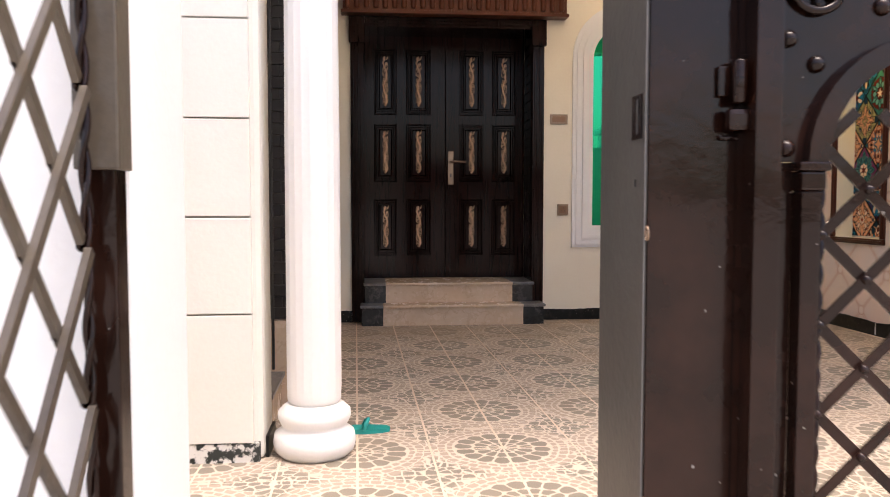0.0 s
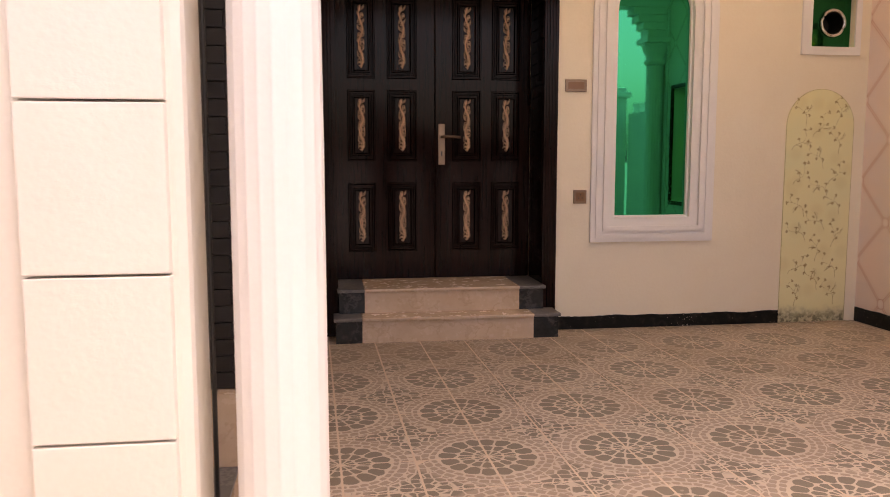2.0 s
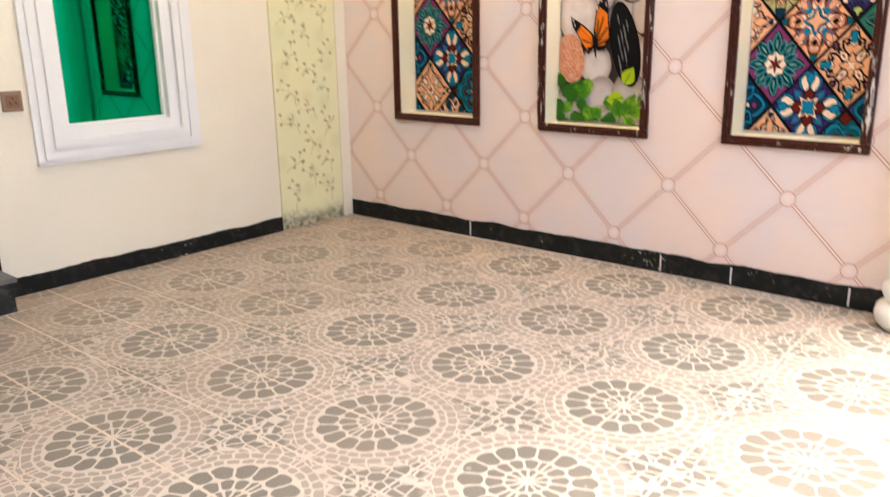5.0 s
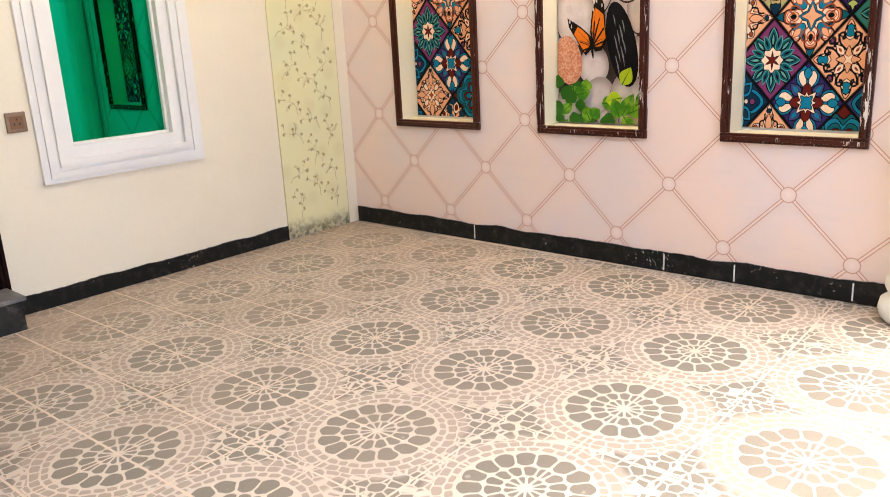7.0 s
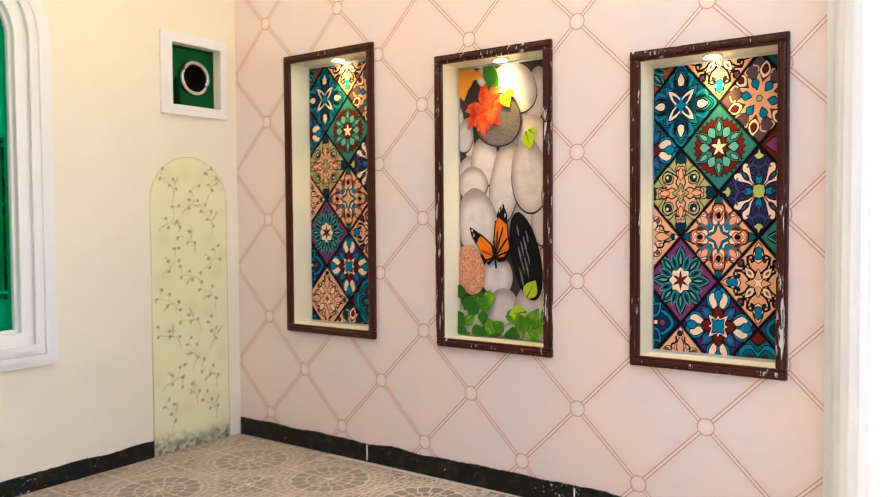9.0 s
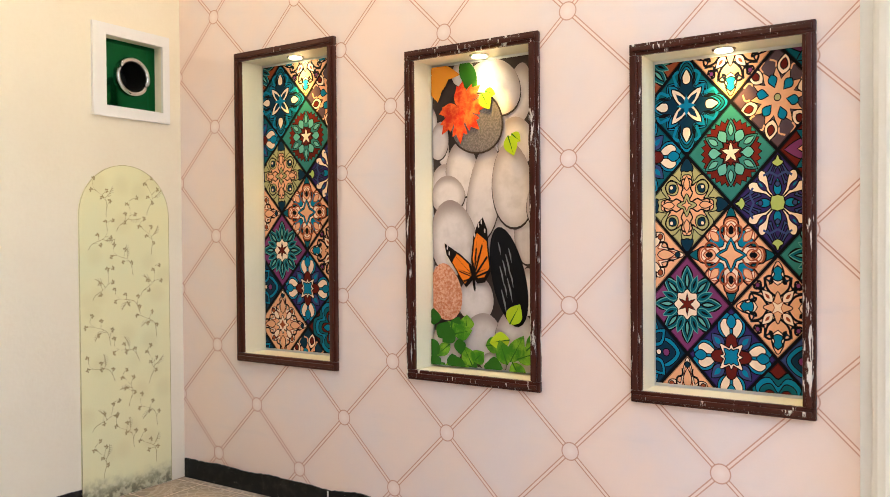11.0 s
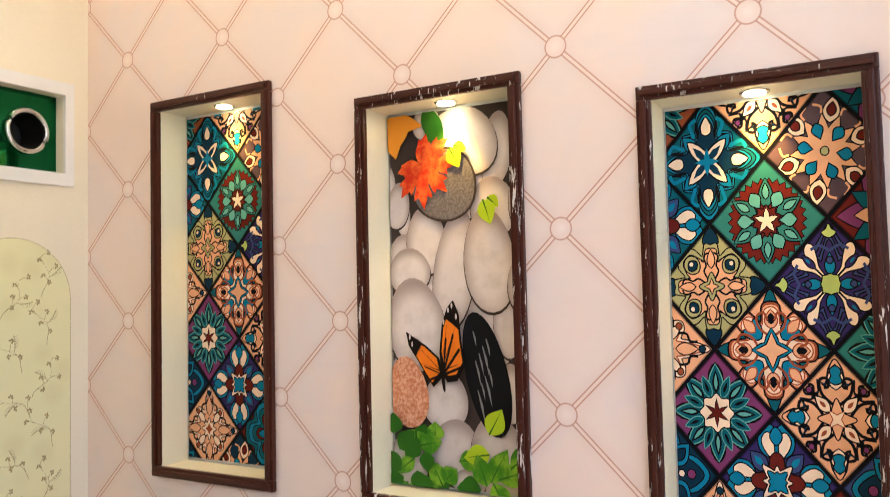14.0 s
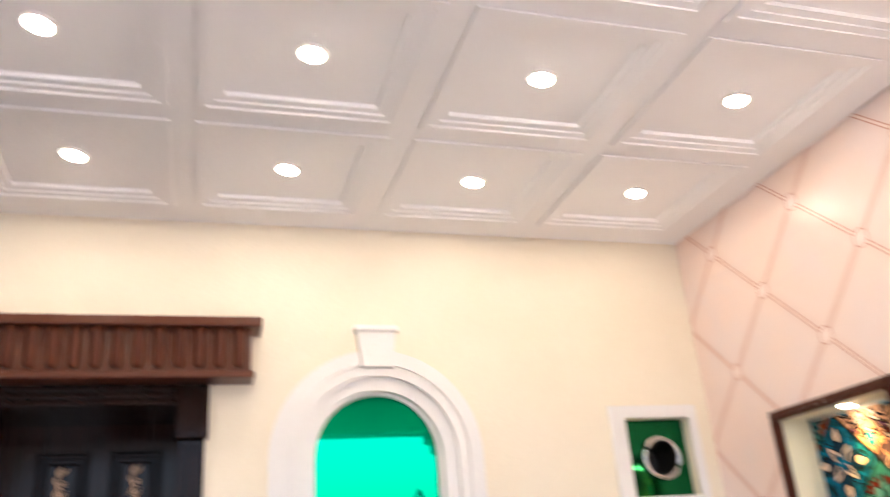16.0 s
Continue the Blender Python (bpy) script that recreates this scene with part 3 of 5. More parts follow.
door = thing("door_1", "dark brown carved double entrance door with gold scrolls, closed", "door", (1.095, 9.735, 0.32), kind="structure")
COLS = [(0.489, 0.681), (0.762, 0.969), (1.216, 1.421), (1.494, 1.700)]
LEVELS = [(1.704, 2.253), (1.141, 1.628), (0.513, 0.995)]
ox, oy, oz = 1.095, 9.735, 0.32
leaves = [part("leaf", boxed(a - ox, b - ox, 0.012, 0.055, 0.002, 2.055, bevel=0.004), M_WOOD, door) for a, b in ((0.397, 1.0935), (1.0965, 1.773))]
for i, (a, b) in enumerate(COLS):
    for c, d in LEVELS:
        leaf = leaves[i // 2]
        bm = bmesh.new()
        for grow, w, h in ((0.0, 0.016, 0.012), (0.018, 0.010, 0.007), (0.031, 0.018, 0.018)):
            ridge(bm, a + grow - ox, b - grow - ox, c + grow * 1.2 - oz, d - grow * 1.2 - oz, w, h)
        box(bm, a + 0.05 - ox, b - 0.05 - ox, 0.0, 0.012, c + 0.055 - oz, d - 0.055 - oz, 0.003)
        part("panel_moulding", bm, M_WOOD, leaf)
        mid = (a + b) / 2 - ox
        bm = scroll(bmesh.new(), mid, c + 0.07 - oz, d - 0.07 - oz, -0.003, 0.0048)
        scroll(bm, mid, c + 0.09 - oz, d - 0.06 - oz, -0.002, 0.0036)
        part("gold_scroll", bm, M_GOLD, leaf, "gilded carved vine ornament")
handle = part("handle", boxed(1.116 - ox, 1.164 - ox, 0.002, 0.0118, 1.117 - oz, 1.4 - oz, bevel=0.004), M_BRONZE, door, "antique bronze lever handle")
part("lever", tube(bmesh.new(), [(1.14 - ox, 0.0, 1.31 - oz), (1.14 - ox, -0.045, 1.31 - oz), (1.165 - ox, -0.05, 1.313 - oz), (1.265 - ox, -0.05, 1.307 - oz)], 0.009), M_BRONZE, handle)
part("keyhole", boxed(1.135 - ox, 1.145 - ox, 0.0, 0.003, 1.18 - oz, 1.21 - oz), M_DARK, handle)

cas = thing("door_frame", "dark wooden door casing with fluted posts and carved cornice", "door frame", (1.095, 9.36, 0.0), kind="structure")
oy = 9.36
for a, b, s in ((0.304, 0.405, 1), (1.765, 1.86, -1)):
    bm = boxed(a - ox, b - ox, -0.015, 0.009, 0.005, 2.22, bevel=0.004)
    for k in range(4):
        box(bm, a + 0.014 + 0.02 * k - ox, a + 0.026 + 0.02 * k - ox, -0.024, -0.015, 0.12, 2.2, 0.003)
    part("post", bm, M_WOOD, cas)
    part("corner_block", boxed(a - 0.012 - ox, b + 0.012 - ox, -0.045, 0.009, 2.221, 2.425, bevel=0.006), M_WOOD, cas)
    bm = boxed(*((0.385 - ox, 0.396 - ox) if s > 0 else (1.774 - ox, 1.79 - ox)), 0.01, 0.385, 0.0, 2.38)
    for k in range(26):
        x0, x1 = (0.396 - ox, 0.404 - ox) if s > 0 else (1.766 - ox, 1.774 - ox)
        box(bm, x0, x1, 0.05, 0.34, 0.36 + 0.076 * k, 0.36 + 0.076 * k + 0.062)
    part("jamb", bm, M_WOOD, cas, "ribbed dark jamb")
bm = boxed(0.418 - ox, 1.752 - ox, -0.02, 0.009, 2.35, 2.432)
for k in range(3):
    box(bm, 0.418 - ox, 1.752 - ox, -0.034, -0.02, 2.352 + 0.026 * k, 2.37 + 0.026 * k, 0.004)
part("lintel", bm, M_WOOD, cas)
part("head_jamb", boxed(0.405 - ox, 1.765 - ox, 0.01, 0.385, 2.358, 2.38), M_WOOD, cas)
bm = boxed(0.25 - ox, 2.02 - ox, -0.10, 0.009, 2.445, 2.645)
box(bm, 0.235 - ox, 2.035 - ox, -0.125, 0.009, 2.4335, 2.46, 0.008)
box(bm, 0.215 - ox, 2.06 - ox, -0.15, 0.009, 2.63, 2.668, 0.008)
part("cornice", bm, M_CORNICE, cas, "red-brown fluted cornice")
for k in range(24):
    x = 0.265 + 0.0735 * k
    bm = bmesh.new()
    lathe(bm, [(0.012, 2.475), (0.022, 2.49), (0.022, 2.605), (0.03, 2.629)], (x + 0.02 - ox, -0.1, 0), n=10)
    part("flute", bm, M_CORNICE, cas)

# ---- marble steps ----
steps = thing("entrance_steps", "two beige marble steps with black marble ends", "steps", (1.095, 9.2, 0.0))
def step_block(x0, x1, y0, y1, z0, z1):
    t = 0.022
    part("riser", boxed(x0 + 0.165 - ox, x1 - 0.165 - ox, y0 - 9.2, y1 - 9.2, z0, z1 - t), M_BEIGE, steps)
    part("tread", boxed(x0 + 0.165 - ox, x1 - 0.165 - ox, y0 - 0.022 - 9.2, y1 - 9.2, z1 - t + 0.001, z1, bevel=0.006), M_BEIGE, steps)
    for a, b, c, d in ((x0, x0 + 0.164, x0 - 0.012, x0 + 0.164), (x1 - 0.164, x1, x1 - 0.164, x1 + 0.012)):
        part("end_block", boxed(a - ox, b - ox, y0 + 0.002 - 9.2, y1 - 9.2, z0, z1 - t), M_BLACK, steps, "black marble end")
        part("end_tread", boxed(c - ox, d - ox, y0 - 0.022 - 9.2, y1 - 9.2, z1 - t + 0.001, z1, bevel=0.005), M_GREYEDGE, steps, "dusty dark tread end")
step_block(0.386, 1.824, 9.145, 9.335, 0.0, 0.162)
step_block(0.41, 1.762, 9.295, 9.745, 0.163, 0.322)

# ---- arched window ----
win = thing("window_1", "arched window of green mirror glass in white moulding", "window", (WIN_X, WALL_N, 0.595), kind="structure")
def arch_ring(bm, outer, inner, z_out, z_in, depth, y0):
    plate(bm, [(u - WIN_X, v - 0.595) for u, v in arch_loop(WIN_X, outer, z_out, WIN_SPRING, 32)],
          [[(u - WIN_X, v - 0.595) for u, v in arch_loop(WIN_X, inner, z_in, WIN_SPRING, 32)]], front(y0), depth)
    return bm
part("surround", arch_ring(bmesh.new(), 0.437, 0.335, 0.597, 0.70, -0.022, -0.0005), M_TRIM, win)
part("outer_bead", arch_ring(bmesh.new(), 0.405, 0.375, 0.622, 0.652, -0.012, -0.0225), M_TRIM, win)
part("inner_bead", arch_ring(bmesh.new(), 0.355, 0.325, 0.672, 0.705, -0.018, -0.0225), M_TRIM, win)
part("window_frame", arch_ring(bmesh.new(), 0.329, 0.268, 0.701, 0.762, 0.045, -0.015), M_TRIM, win)
part("sash", arch_ring(bmesh.new(), 0.268, 0.255, 0.762, 0.775, 0.03, 0.022), M_TRIM, win)
bm = bmesh.new()
plate(bm, [(u - WIN_X, v - 0.595) for u, v in arch_loop(WIN_X, 0.262, 0.768, WIN_SPRING, 32)], [], front(0.045), 0.006)
part("pane", bm, M_GLASSG, win, "green mirror glass")
bm = bmesh.new()
plate(bm, [(-0.065, 1.9), (0.065, 1.9), (0.08, 2.05), (-0.08, 2.05)], [], front(-0.001), -0.055)
box(bm, -0.092, 0.092, -0.068, -0.001, 2.051, 2.075, 0.006)
part("keystone", bm, M_TRIM, win)

# ---- vent with round hole ----
vent = thing("window_2", "small dark green glass vent with a round duct hole", "vent", (3.8165, WALL_N, 2.0975), kind="structure")
bm = bmesh.new()
plate(bm, rect(-0.235, 0.205, -0.225, 0.225), [rect(-0.1635, 0.1635, -0.1705, 0.1705)], front(-0.0005), -0.016)
part("window_frame", bm, M_TRIM, vent)
hole = [(0.025 + 0.082 * math.cos(2 * math.pi * i / 32), 0.0 + 0.082 * math.sin(2 * math.pi * i / 32)) for i in range(32)]
bm = bmesh.new()
plate(bm, rect(-0.1634, 0.1634, -0.1704, 0.1704), [hole], front(0.05), 0.005)
part("pane", bm, M_GLASSD, vent)
bm = tube(bmesh.new(), [(0.025 + 0.087 * math.cos(a), 0.040, 0.087 * math.sin(a)) for a in (2 * math.pi * i / 32 for i in range(32))], 0.012, 8, True)
part("duct_ring", bm, M_CHROME, vent, "bright metal duct ring")
bm = bmesh.new()
for r0, y0, r1, y1 in ((0.088, 0.036, 0.078, 0.195), (0.081, 0.036, 0.071, 0.195)):
    a, b = ([bm.verts.new((0.025 + r * math.cos(2 * math.pi * i / 28), y, r * math.sin(2 * math.pi * i / 28))) for i in range(28)] for r, y in ((r0, y0), (r1, y1)))
    for i in range(28):
        bm.faces.new((a[i], a[(i + 1) % 28], b[(i + 1) % 28], b[i])).smooth = True
part("duct_sleeve", bm, M_DUCT, vent, "dark metal duct sleeve")
bm = bmesh.new()
plate(bm, [(0.03 + 0.085 * math.cos(2 * math.pi * i / 24), 0.085 * math.sin(2 * math.pi * i / 24)) for i in range(24)], [], front(0.2), 0.02)
part("duct_back", bm, M_DARK, vent)

# ---- arched wallpaper patch ----
PANEL_X, PANEL_HALF, PANEL_SPRING = 3.757, 0.256, 1.385
panel = thing("wallpaper_panel", "arched pale green floral wallpaper patch, mouldy foot", "wallpaper", (PANEL_X, WALL_N - 0.0005, 0.003))
bm = bmesh.new()
plate(bm, arch_loop(0.0, PANEL_HALF, 0.0, PANEL_SPRING - 0.003, 28), [], front(0.0), -0.005)
part("paper", bm, M_FLORAL, panel)
bm = bmesh.new()
edge_path = arch_loop(0.0, PANEL_HALF - 0.002, 0.0, PANEL_SPRING - 0.003, 28)[1:] + [(-PANEL_HALF + 0.002, 0.0)]
tube(bm, [(u, -0.005, v) for u, v in edge_path], 0.0013, 6)
part("edge", bm, M_PAPEREDGE, panel, "frayed brown paper edge")


def ribbon(bm, pts, w, y):
    """A flat printed stroke that thins to its end."""
    rows = []
    for i, (u, v) in enumerate(pts):
        a, b = pts[max(i - 1, 0)], pts[min(i + 1, len(pts) - 1)]
        du, dv = b[0] - a[0], b[1] - a[1]
        l = math.hypot(du, dv) or 1.0
        k = w * (1.15 - i / len(pts))
        rows.append([bm.verts.new((u + s * k * dv / l, y, v - s * k * du / l)) for s in (1, -1)])
    for (a, b), (c, d) in zip(rows, rows[1:]):
        bm.faces.new((a, b, d, c))


def sprig(rnd, cu, cv, lean):
    """A printed twig with small five-petalled blossoms and one feathered leaf."""
    bm = bmesh.new()
    y = -0.0054
    tip = lambda a, b: (cu + a * math.cos(lean) - b * math.sin(lean), cv + a * math.sin(lean) + b * math.cos(lean))
    stem = [tip(-0.085 + 0.017 * i, 0.018 * math.sin(i * 0.62 + lean)) for i in range(11)]
    ribbon(bm, stem, 0.0012, y)
    for i in (2, 4, 6, 8, 10):
        s = 1 if i % 4 == 0 else -1
        base = stem[i]
        a = lean + s * rnd.uniform(0.5, 1.2)
        l = rnd.uniform(0.022, 0.045)
        end = (base[0] + l * math.cos(a), base[1] + l * math.sin(a))
        ribbon(bm, [base, ((base[0] + end[0]) / 2, (base[1] + end[1]) / 2 + 0.004), end], 0.001, y)
        for k in range(5):
            b = a + k * 2 * math.pi / 5
            f = petal(end[0], end[1], b, 0.0015, rnd.uniform(0.011, 0.016), 0.0042, 5)
            if k != 2:
                bm.faces.new([bm.verts.new((p, y - 0.0003, q)) for p, q in f])
    a = lean + rnd.choice((-1, 1)) * rnd.uniform(0.9, 1.5)
    root = stem[5]
    spine = [(root[0] + 0.009 * i * math.cos(a + 0.05 * i), root[1] + 0.009 * i * math.sin(a + 0.05 * i)) for i in range(9)]
    ribbon(bm, spine, 0.0011, y)
    for i in range(2, 8):
        for s in (1, -1):
            l = 0.017 * math.sin(math.pi * i / 9)
            ribbon(bm, [spine[i], (spine[i][0] + l * math.cos(a + s * 0.8), spine[i][1] + l * math.sin(a + s * 0.8))], 0.0009, y)
    for f in bm.faces:
        if f.normal.y > 0:
            f.normal_flip()
    me = bpy.data.meshes.new("sprig")
    bm.to_mesh(me)
    bm.free()
    me.materials.append(M_SPRIG)
    ob = new("sprig", me)
    ob.parent = panel


rnd = random.Random(21)
for row in range(7):
    for col in (-1, 0, 1):
        u, v = col * 0.165 + rnd.uniform(-0.012, 0.012), 0.19 + 0.215 * row + (0.107 if col == 0 else 0.0) + rnd.uniform(-0.02, 0.02)
        lift = PANEL_SPRING - 0.003
        room = PANEL_HALF if v < lift else math.sqrt(max(PANEL_HALF ** 2 - (v - lift) ** 2, 0.0))
        if v < lift + 0.14 and abs(u) < room - 0.03:
            if abs(u) > 0.1:
                u *= 0.84
            sprig(rnd, u, v, rnd.uniform(0.5, 2.6))

# ---- switches ----
sw = thing("switch_plate", "brown and bronze wall switch plate beside the door", "switch", (1.985, WALL_N, 1.64))
part("plate", boxed(-0.073, 0.073, -0.014, -0.0005, -0.04, 0.04, bevel=0.004), M_BRONZE, sw)
part("rocker", boxed(-0.055, 0.055, -0.018, -0.0145, -0.024, 0.024, bevel=0.002), M_BROWNP, sw)
so = thing("wall_socket", "small brown and bronze wall socket", "socket", (2.025, WALL_N, 0.905))
part("plate", boxed(-0.045, 0.045, -0.014, -0.0005, -0.046, 0.046, bevel=0.004), M_BRONZE, so)
part("socket_face", boxed(-0.03, 0.03, -0.018, -0.0145, -0.03, 0.03, bevel=0.002), M_BROWNP, so)
for x, z in ((0, 0.014), (-0.012, -0.008), (0.012, -0.008)):
    part("pin_hole", boxed(x - 0.003, x + 0.003, -0.0195, -0.0182, z - 0.005, z + 0.005), M_DARK, so)

# ---- street gate ----

def rivet(bm, u, v, w, r):
    lathe(bm, [(r, 0.0), (r * 0.95, r * 0.35), (r * 0.6, r * 0.75), (r * 0.15, r * 0.95)], (0, 0, 0), n=12)
    new_verts = list(bm.verts)[-48:]
    for q in new_verts:
        x, y, z = q.co
        q.co = (u + x, w - z, v + y)


def bar(bm, a, b, half, y0, y1):
    """A flat bar in the gate's plane from a to b."""
    d = (Vector(b) - Vector(a)).normalized() * half
    n = Vector((-d.y, d.x))
    pts = [Vector(a) + n, Vector(a) - n, Vector(b) - n, Vector(b) + n]
    f = [bm.verts.new((p.x, y0, p.y)) for p in pts]
    g = [bm.verts.new((p.x, y1, p.y)) for p in pts]
    bm.faces.new(f), bm.faces.new(g)
    for i in range(4):
        bm.faces.new((f[i], f[(i + 1) % 4], g[(i + 1) % 4], g[i]))


def cut(a, b, u0, u1, v0, v1):
    """The piece of the line a-b inside a rectangle."""
    t0, t1 = 0.0, 1.0
    d = (b[0] - a[0], b[1] - a[1])
    for p, q in ((-d[0], a[0] - u0), (d[0], u1 - a[0]), (-d[1], a[1] - v0), (d[1], v1 - a[1])):
        if p == 0:
            if q < 0:
                return None
            continue
        r = q / p
        t0, t1 = (max(t0, r), t1) if p < 0 else (t0, min(t1, r))
    if t1 - t0 < 0.01:
        return None
    return tuple((a[0] + d[0] * t, a[1] + d[1] * t) for t in (t0, t1))


def gate_leaf(label, width=0.72, top=1.75, foot=0.05, spring=1.12, slim=True, pu=0.19, pv=0.179, lattice=None, thick=0.006):
    """A steel leaf: box frame, arched lattice between slim posts, riveted sheet above. It stands on x from its hinge side."""
    ob = thing("gate_leaf", label, "gate", (0, 0, 0), "street gate leaves")
    u0, u1 = (0.14, width - 0.14) if slim else (0.075, width - 0.075)
    R, cx = (u1 - u0) / 2, width / 2
    for a, b in ((0.0, 0.055), (width - 0.055, width)):
        part("stile", boxed(a, b, -0.022, 0.03, foot, top, bevel=0.004), M_GATE, ob)
    for z in (foot, top - 0.05):
        part("rail", boxed(0.0555, width - 0.0555, -0.02, 0.028, z, z + 0.05, bevel=0.003), M_GATE, ob)
    for a in (0.098, width - 0.139) if slim else ():
        part("slim_post", boxed(a, a + 0.041, -0.02, 0.02, foot + 0.0505, spring - 0.056, bevel=0.004), M_GATE, ob)
        bm = boxed(a - 0.012, a + 0.053, -0.034, 0.03, spring - 0.018, spring, bevel=0.004)
        box(bm, a - 0.005, a + 0.046, -0.028, 0.026, spring - 0.056, spring - 0.0185, 0.005)
        part("post_capital", bm, M_GATE, ob)
    for a in (0.075, width - 0.078) if slim else ():
        part("back_strip", boxed(a - 0.019, a + 0.02, 0.012, 0.018, foot + 0.051, spring - 0.001), M_GATE, ob)
    # sheet above the arch
    n = 20
    arc = [(cx - R * math.cos(math.pi * i / n), spring + R * math.sin(math.pi * i / n)) for i in range(n + 1)]
    bm = bmesh.new()
    plate(bm, [(0.0555, spring), *arc, (width - 0.0555, spring), (width - 0.0555, top - 0.0505), (0.0555, top - 0.0505)], [], front(0.006), 0.004)
    part("sheet", bm, M_GATE, ob)
    bm = bmesh.new()
    ro, ri = R + 0.03, R - 0.012
    plate(bm, [(cx - ro * math.cos(math.pi * i / n), spring + ro * math.sin(math.pi * i / n)) for i in range(n + 1)] + [(cx + ri * math.cos(math.pi * i / n), spring + ri * math.sin(math.pi * i / n)) for i in range(n + 1)], [], front(-0.022), 0.028)
    part("arch_band", bm, M_GATE, ob)
    for a, b in ((0.076, 1.36), (0.134, 1.312), (0.076, 1.147), (0.268, 1.426), (width - 0.076, 1.36), (width - 0.134, 1.312), (width - 0.076, 1.147), (width - 0.268, 1.426)) if slim else ():
        if b < top - 0.08:
            bm = bmesh.new()
            rivet(bm, a, b, 0.0059, 0.018)
            part("rivet", bm, M_GATE, ob)
    if slim:
        for s in (-1, 1):
            bm = bmesh.new()
            for r, w in ((0.055, 0.009), (0.024, 0.006)):
                tube(bm, [(cx + s * 0.23 + r * math.cos(2 * math.pi * i / 28), -0.004, 1.468 + r * math.sin(2 * math.pi * i / 28)) for i in range(28)], w, 8, True)
            for i in range(8):
                a = i * math.pi / 4
                tube(bm, [(cx + s * 0.23 + r * math.cos(a), -0.004, 1.468 + r * math.sin(a)) for r in (0.024, 0.055)], 0.005, 6)
            part("ring", bm, M_GATE, ob, "dark cast ring ornament")
    # twisted bars beside the lattice
    for a in (u0 + 0.004, u1 - 0.004):
        bm = bmesh.new()
        for s in (0, math.pi):
            tube(bm, [(a + 0.005 * math.cos(i * 0.55 + s), -0.006 + 0.005 * math.sin(i * 0.55 + s), foot + 0.052 + (spring - foot - 0.06) * i / 120) for i in range(121)], 0.005, 5)
        part("twisted_bar", bm, M_GATE, ob)
    # lattice
    z0 = 0.977
    for s in (1, -1):
        for k in range(-16, 17):
            a = (u0 + 0.006 + (k * pu), z0)
            reach = 12
            p, q = (a[0] - s * reach * pu, a[1] - reach * pv), (a[0] + s * reach * pu, a[1] + reach * pv)
            piece = cut(p, q, u0 + 0.012, u1 - 0.012, foot + 0.052, spring + 0.45 * R)
            if piece:
                bm = bmesh.new()
                bar(bm, *piece, 0.011 if slim else 0.0085, *((-0.006 - thick, -0.006) if s > 0 else (-0.0055, thick - 0.0055)))
                part("lattice_bar", bm, lattice or M_GATE, ob)
    stud = bmesh.new()
    rivet(stud, 0.0, 0.0, 0.0, 0.010)
    stud = mesh_of("stud", stud, M_GATE)
    for i in range(-1, 12):
        for j in range(-16, 9):
            u, v = u0 + 0.006 + i * pu / 2, z0 + j * pv / 2
            if (i + j) % 2 == 0 and u0 - 0.01 < u < u1 + 0.01 and foot + 0.08 < v < spring + 0.4 * R:
                q = new("stud", stud)
                q.parent = ob
                q.location = (u, -0.0121, v)
    return ob


leaf = gate_leaf("dark brown steel gate leaf with riveted diamond lattice", foot=-0.02)
SMALL = Matrix.Scale(0.93, 4)
leaf.matrix_basis = pose(1.140, 4.345, -0.007) @ SMALL
copy_thing(leaf, pose(1.819, 4.345, -0.007) @ SMALL)
copy_thing(leaf, pose(2.498, 4.345, -0.007) @ SMALL)
wicket = gate_leaf("brown steel wicket leaf with lattice, swung open", 0.86, 2.3, 0.05, 1.75, False, 0.2, 0.235, M_DUSTY, 0.011)
part("stile_block", boxed(-0.006, 0.061, -0.03, 0.038, 1.09, 1.7, bevel=0.004), M_DUSTY, wicket, "thicker brown lock block")
part("hinge", lathe(bmesh.new(), [(0.016, 1.17), (0.016, 1.29)], (-0.02, -0.03, 0), n=14), M_GATE, wicket)
wicket.matrix_basis = pose(0.04, 4.25, -0.08, 0, 0, -90)

post = thing("gate_post", "dark brown steel gate post with lock plate and hinge", "gate post", (1.038, 4.531, -0.035))
post.scale = (0.93, 0.93, 0.93)
part("box", boxed(-0.08, 0.1165, -0.16, 0.16, 0.006, 2.1, bevel=0.006), M_GATE, post)
part("flange", boxed(0.098, 0.150, -0.172, -0.161, 0.008, 2.0), M_GATE, post)
# thin plate gives the inner face a paler, greyer colour than the box
part("side_plate", boxed(-0.0828, -0.0803, -0.156, 0.155, 0.01, 2.09), M_POSTGREY, post, "paler grey inner face")
part("edge_strip", boxed(-0.0845, -0.083, -0.155, -0.150, 0.1, 2.05), M_GROUT, post)
part("lock_plate", boxed(-0.0865, -0.083, -0.13, -0.075, 1.2, 1.29, bevel=0.001), M_GATE, post, "worn metal lock plate")
part("lock_slot", boxed(-0.0885, -0.0868, -0.118, -0.108, 1.21, 1.28), M_DARK, post)
part("bolt_hole", boxed(-0.0855, -0.083, -0.096, -0.084, 1.103, 1.118), M_DARK, post)
part("latch_loop", tube(bmesh.new(), [(-0.084, -0.17 + 0.008 * math.cos(a), 1.01 + 0.013 * math.sin(a)) for a in (2 * math.pi * i / 16 for i in range(16))], 0.003, 6, True), M_BRONZE, post)
bm = lathe(bmesh.new(), [(0.013, 1.265), (0.015, 1.27), (0.015, 1.345), (0.013, 1.35)], (0.092, -0.188, 0), n=16)
hinge = part("hinge", bm, M_GATE, post, "welded barrel hinge")
part("hinge_block", boxed(0.066, 0.116, -0.201, -0.1725, 1.21, 1.255, bevel=0.012), M_GATE, hinge)
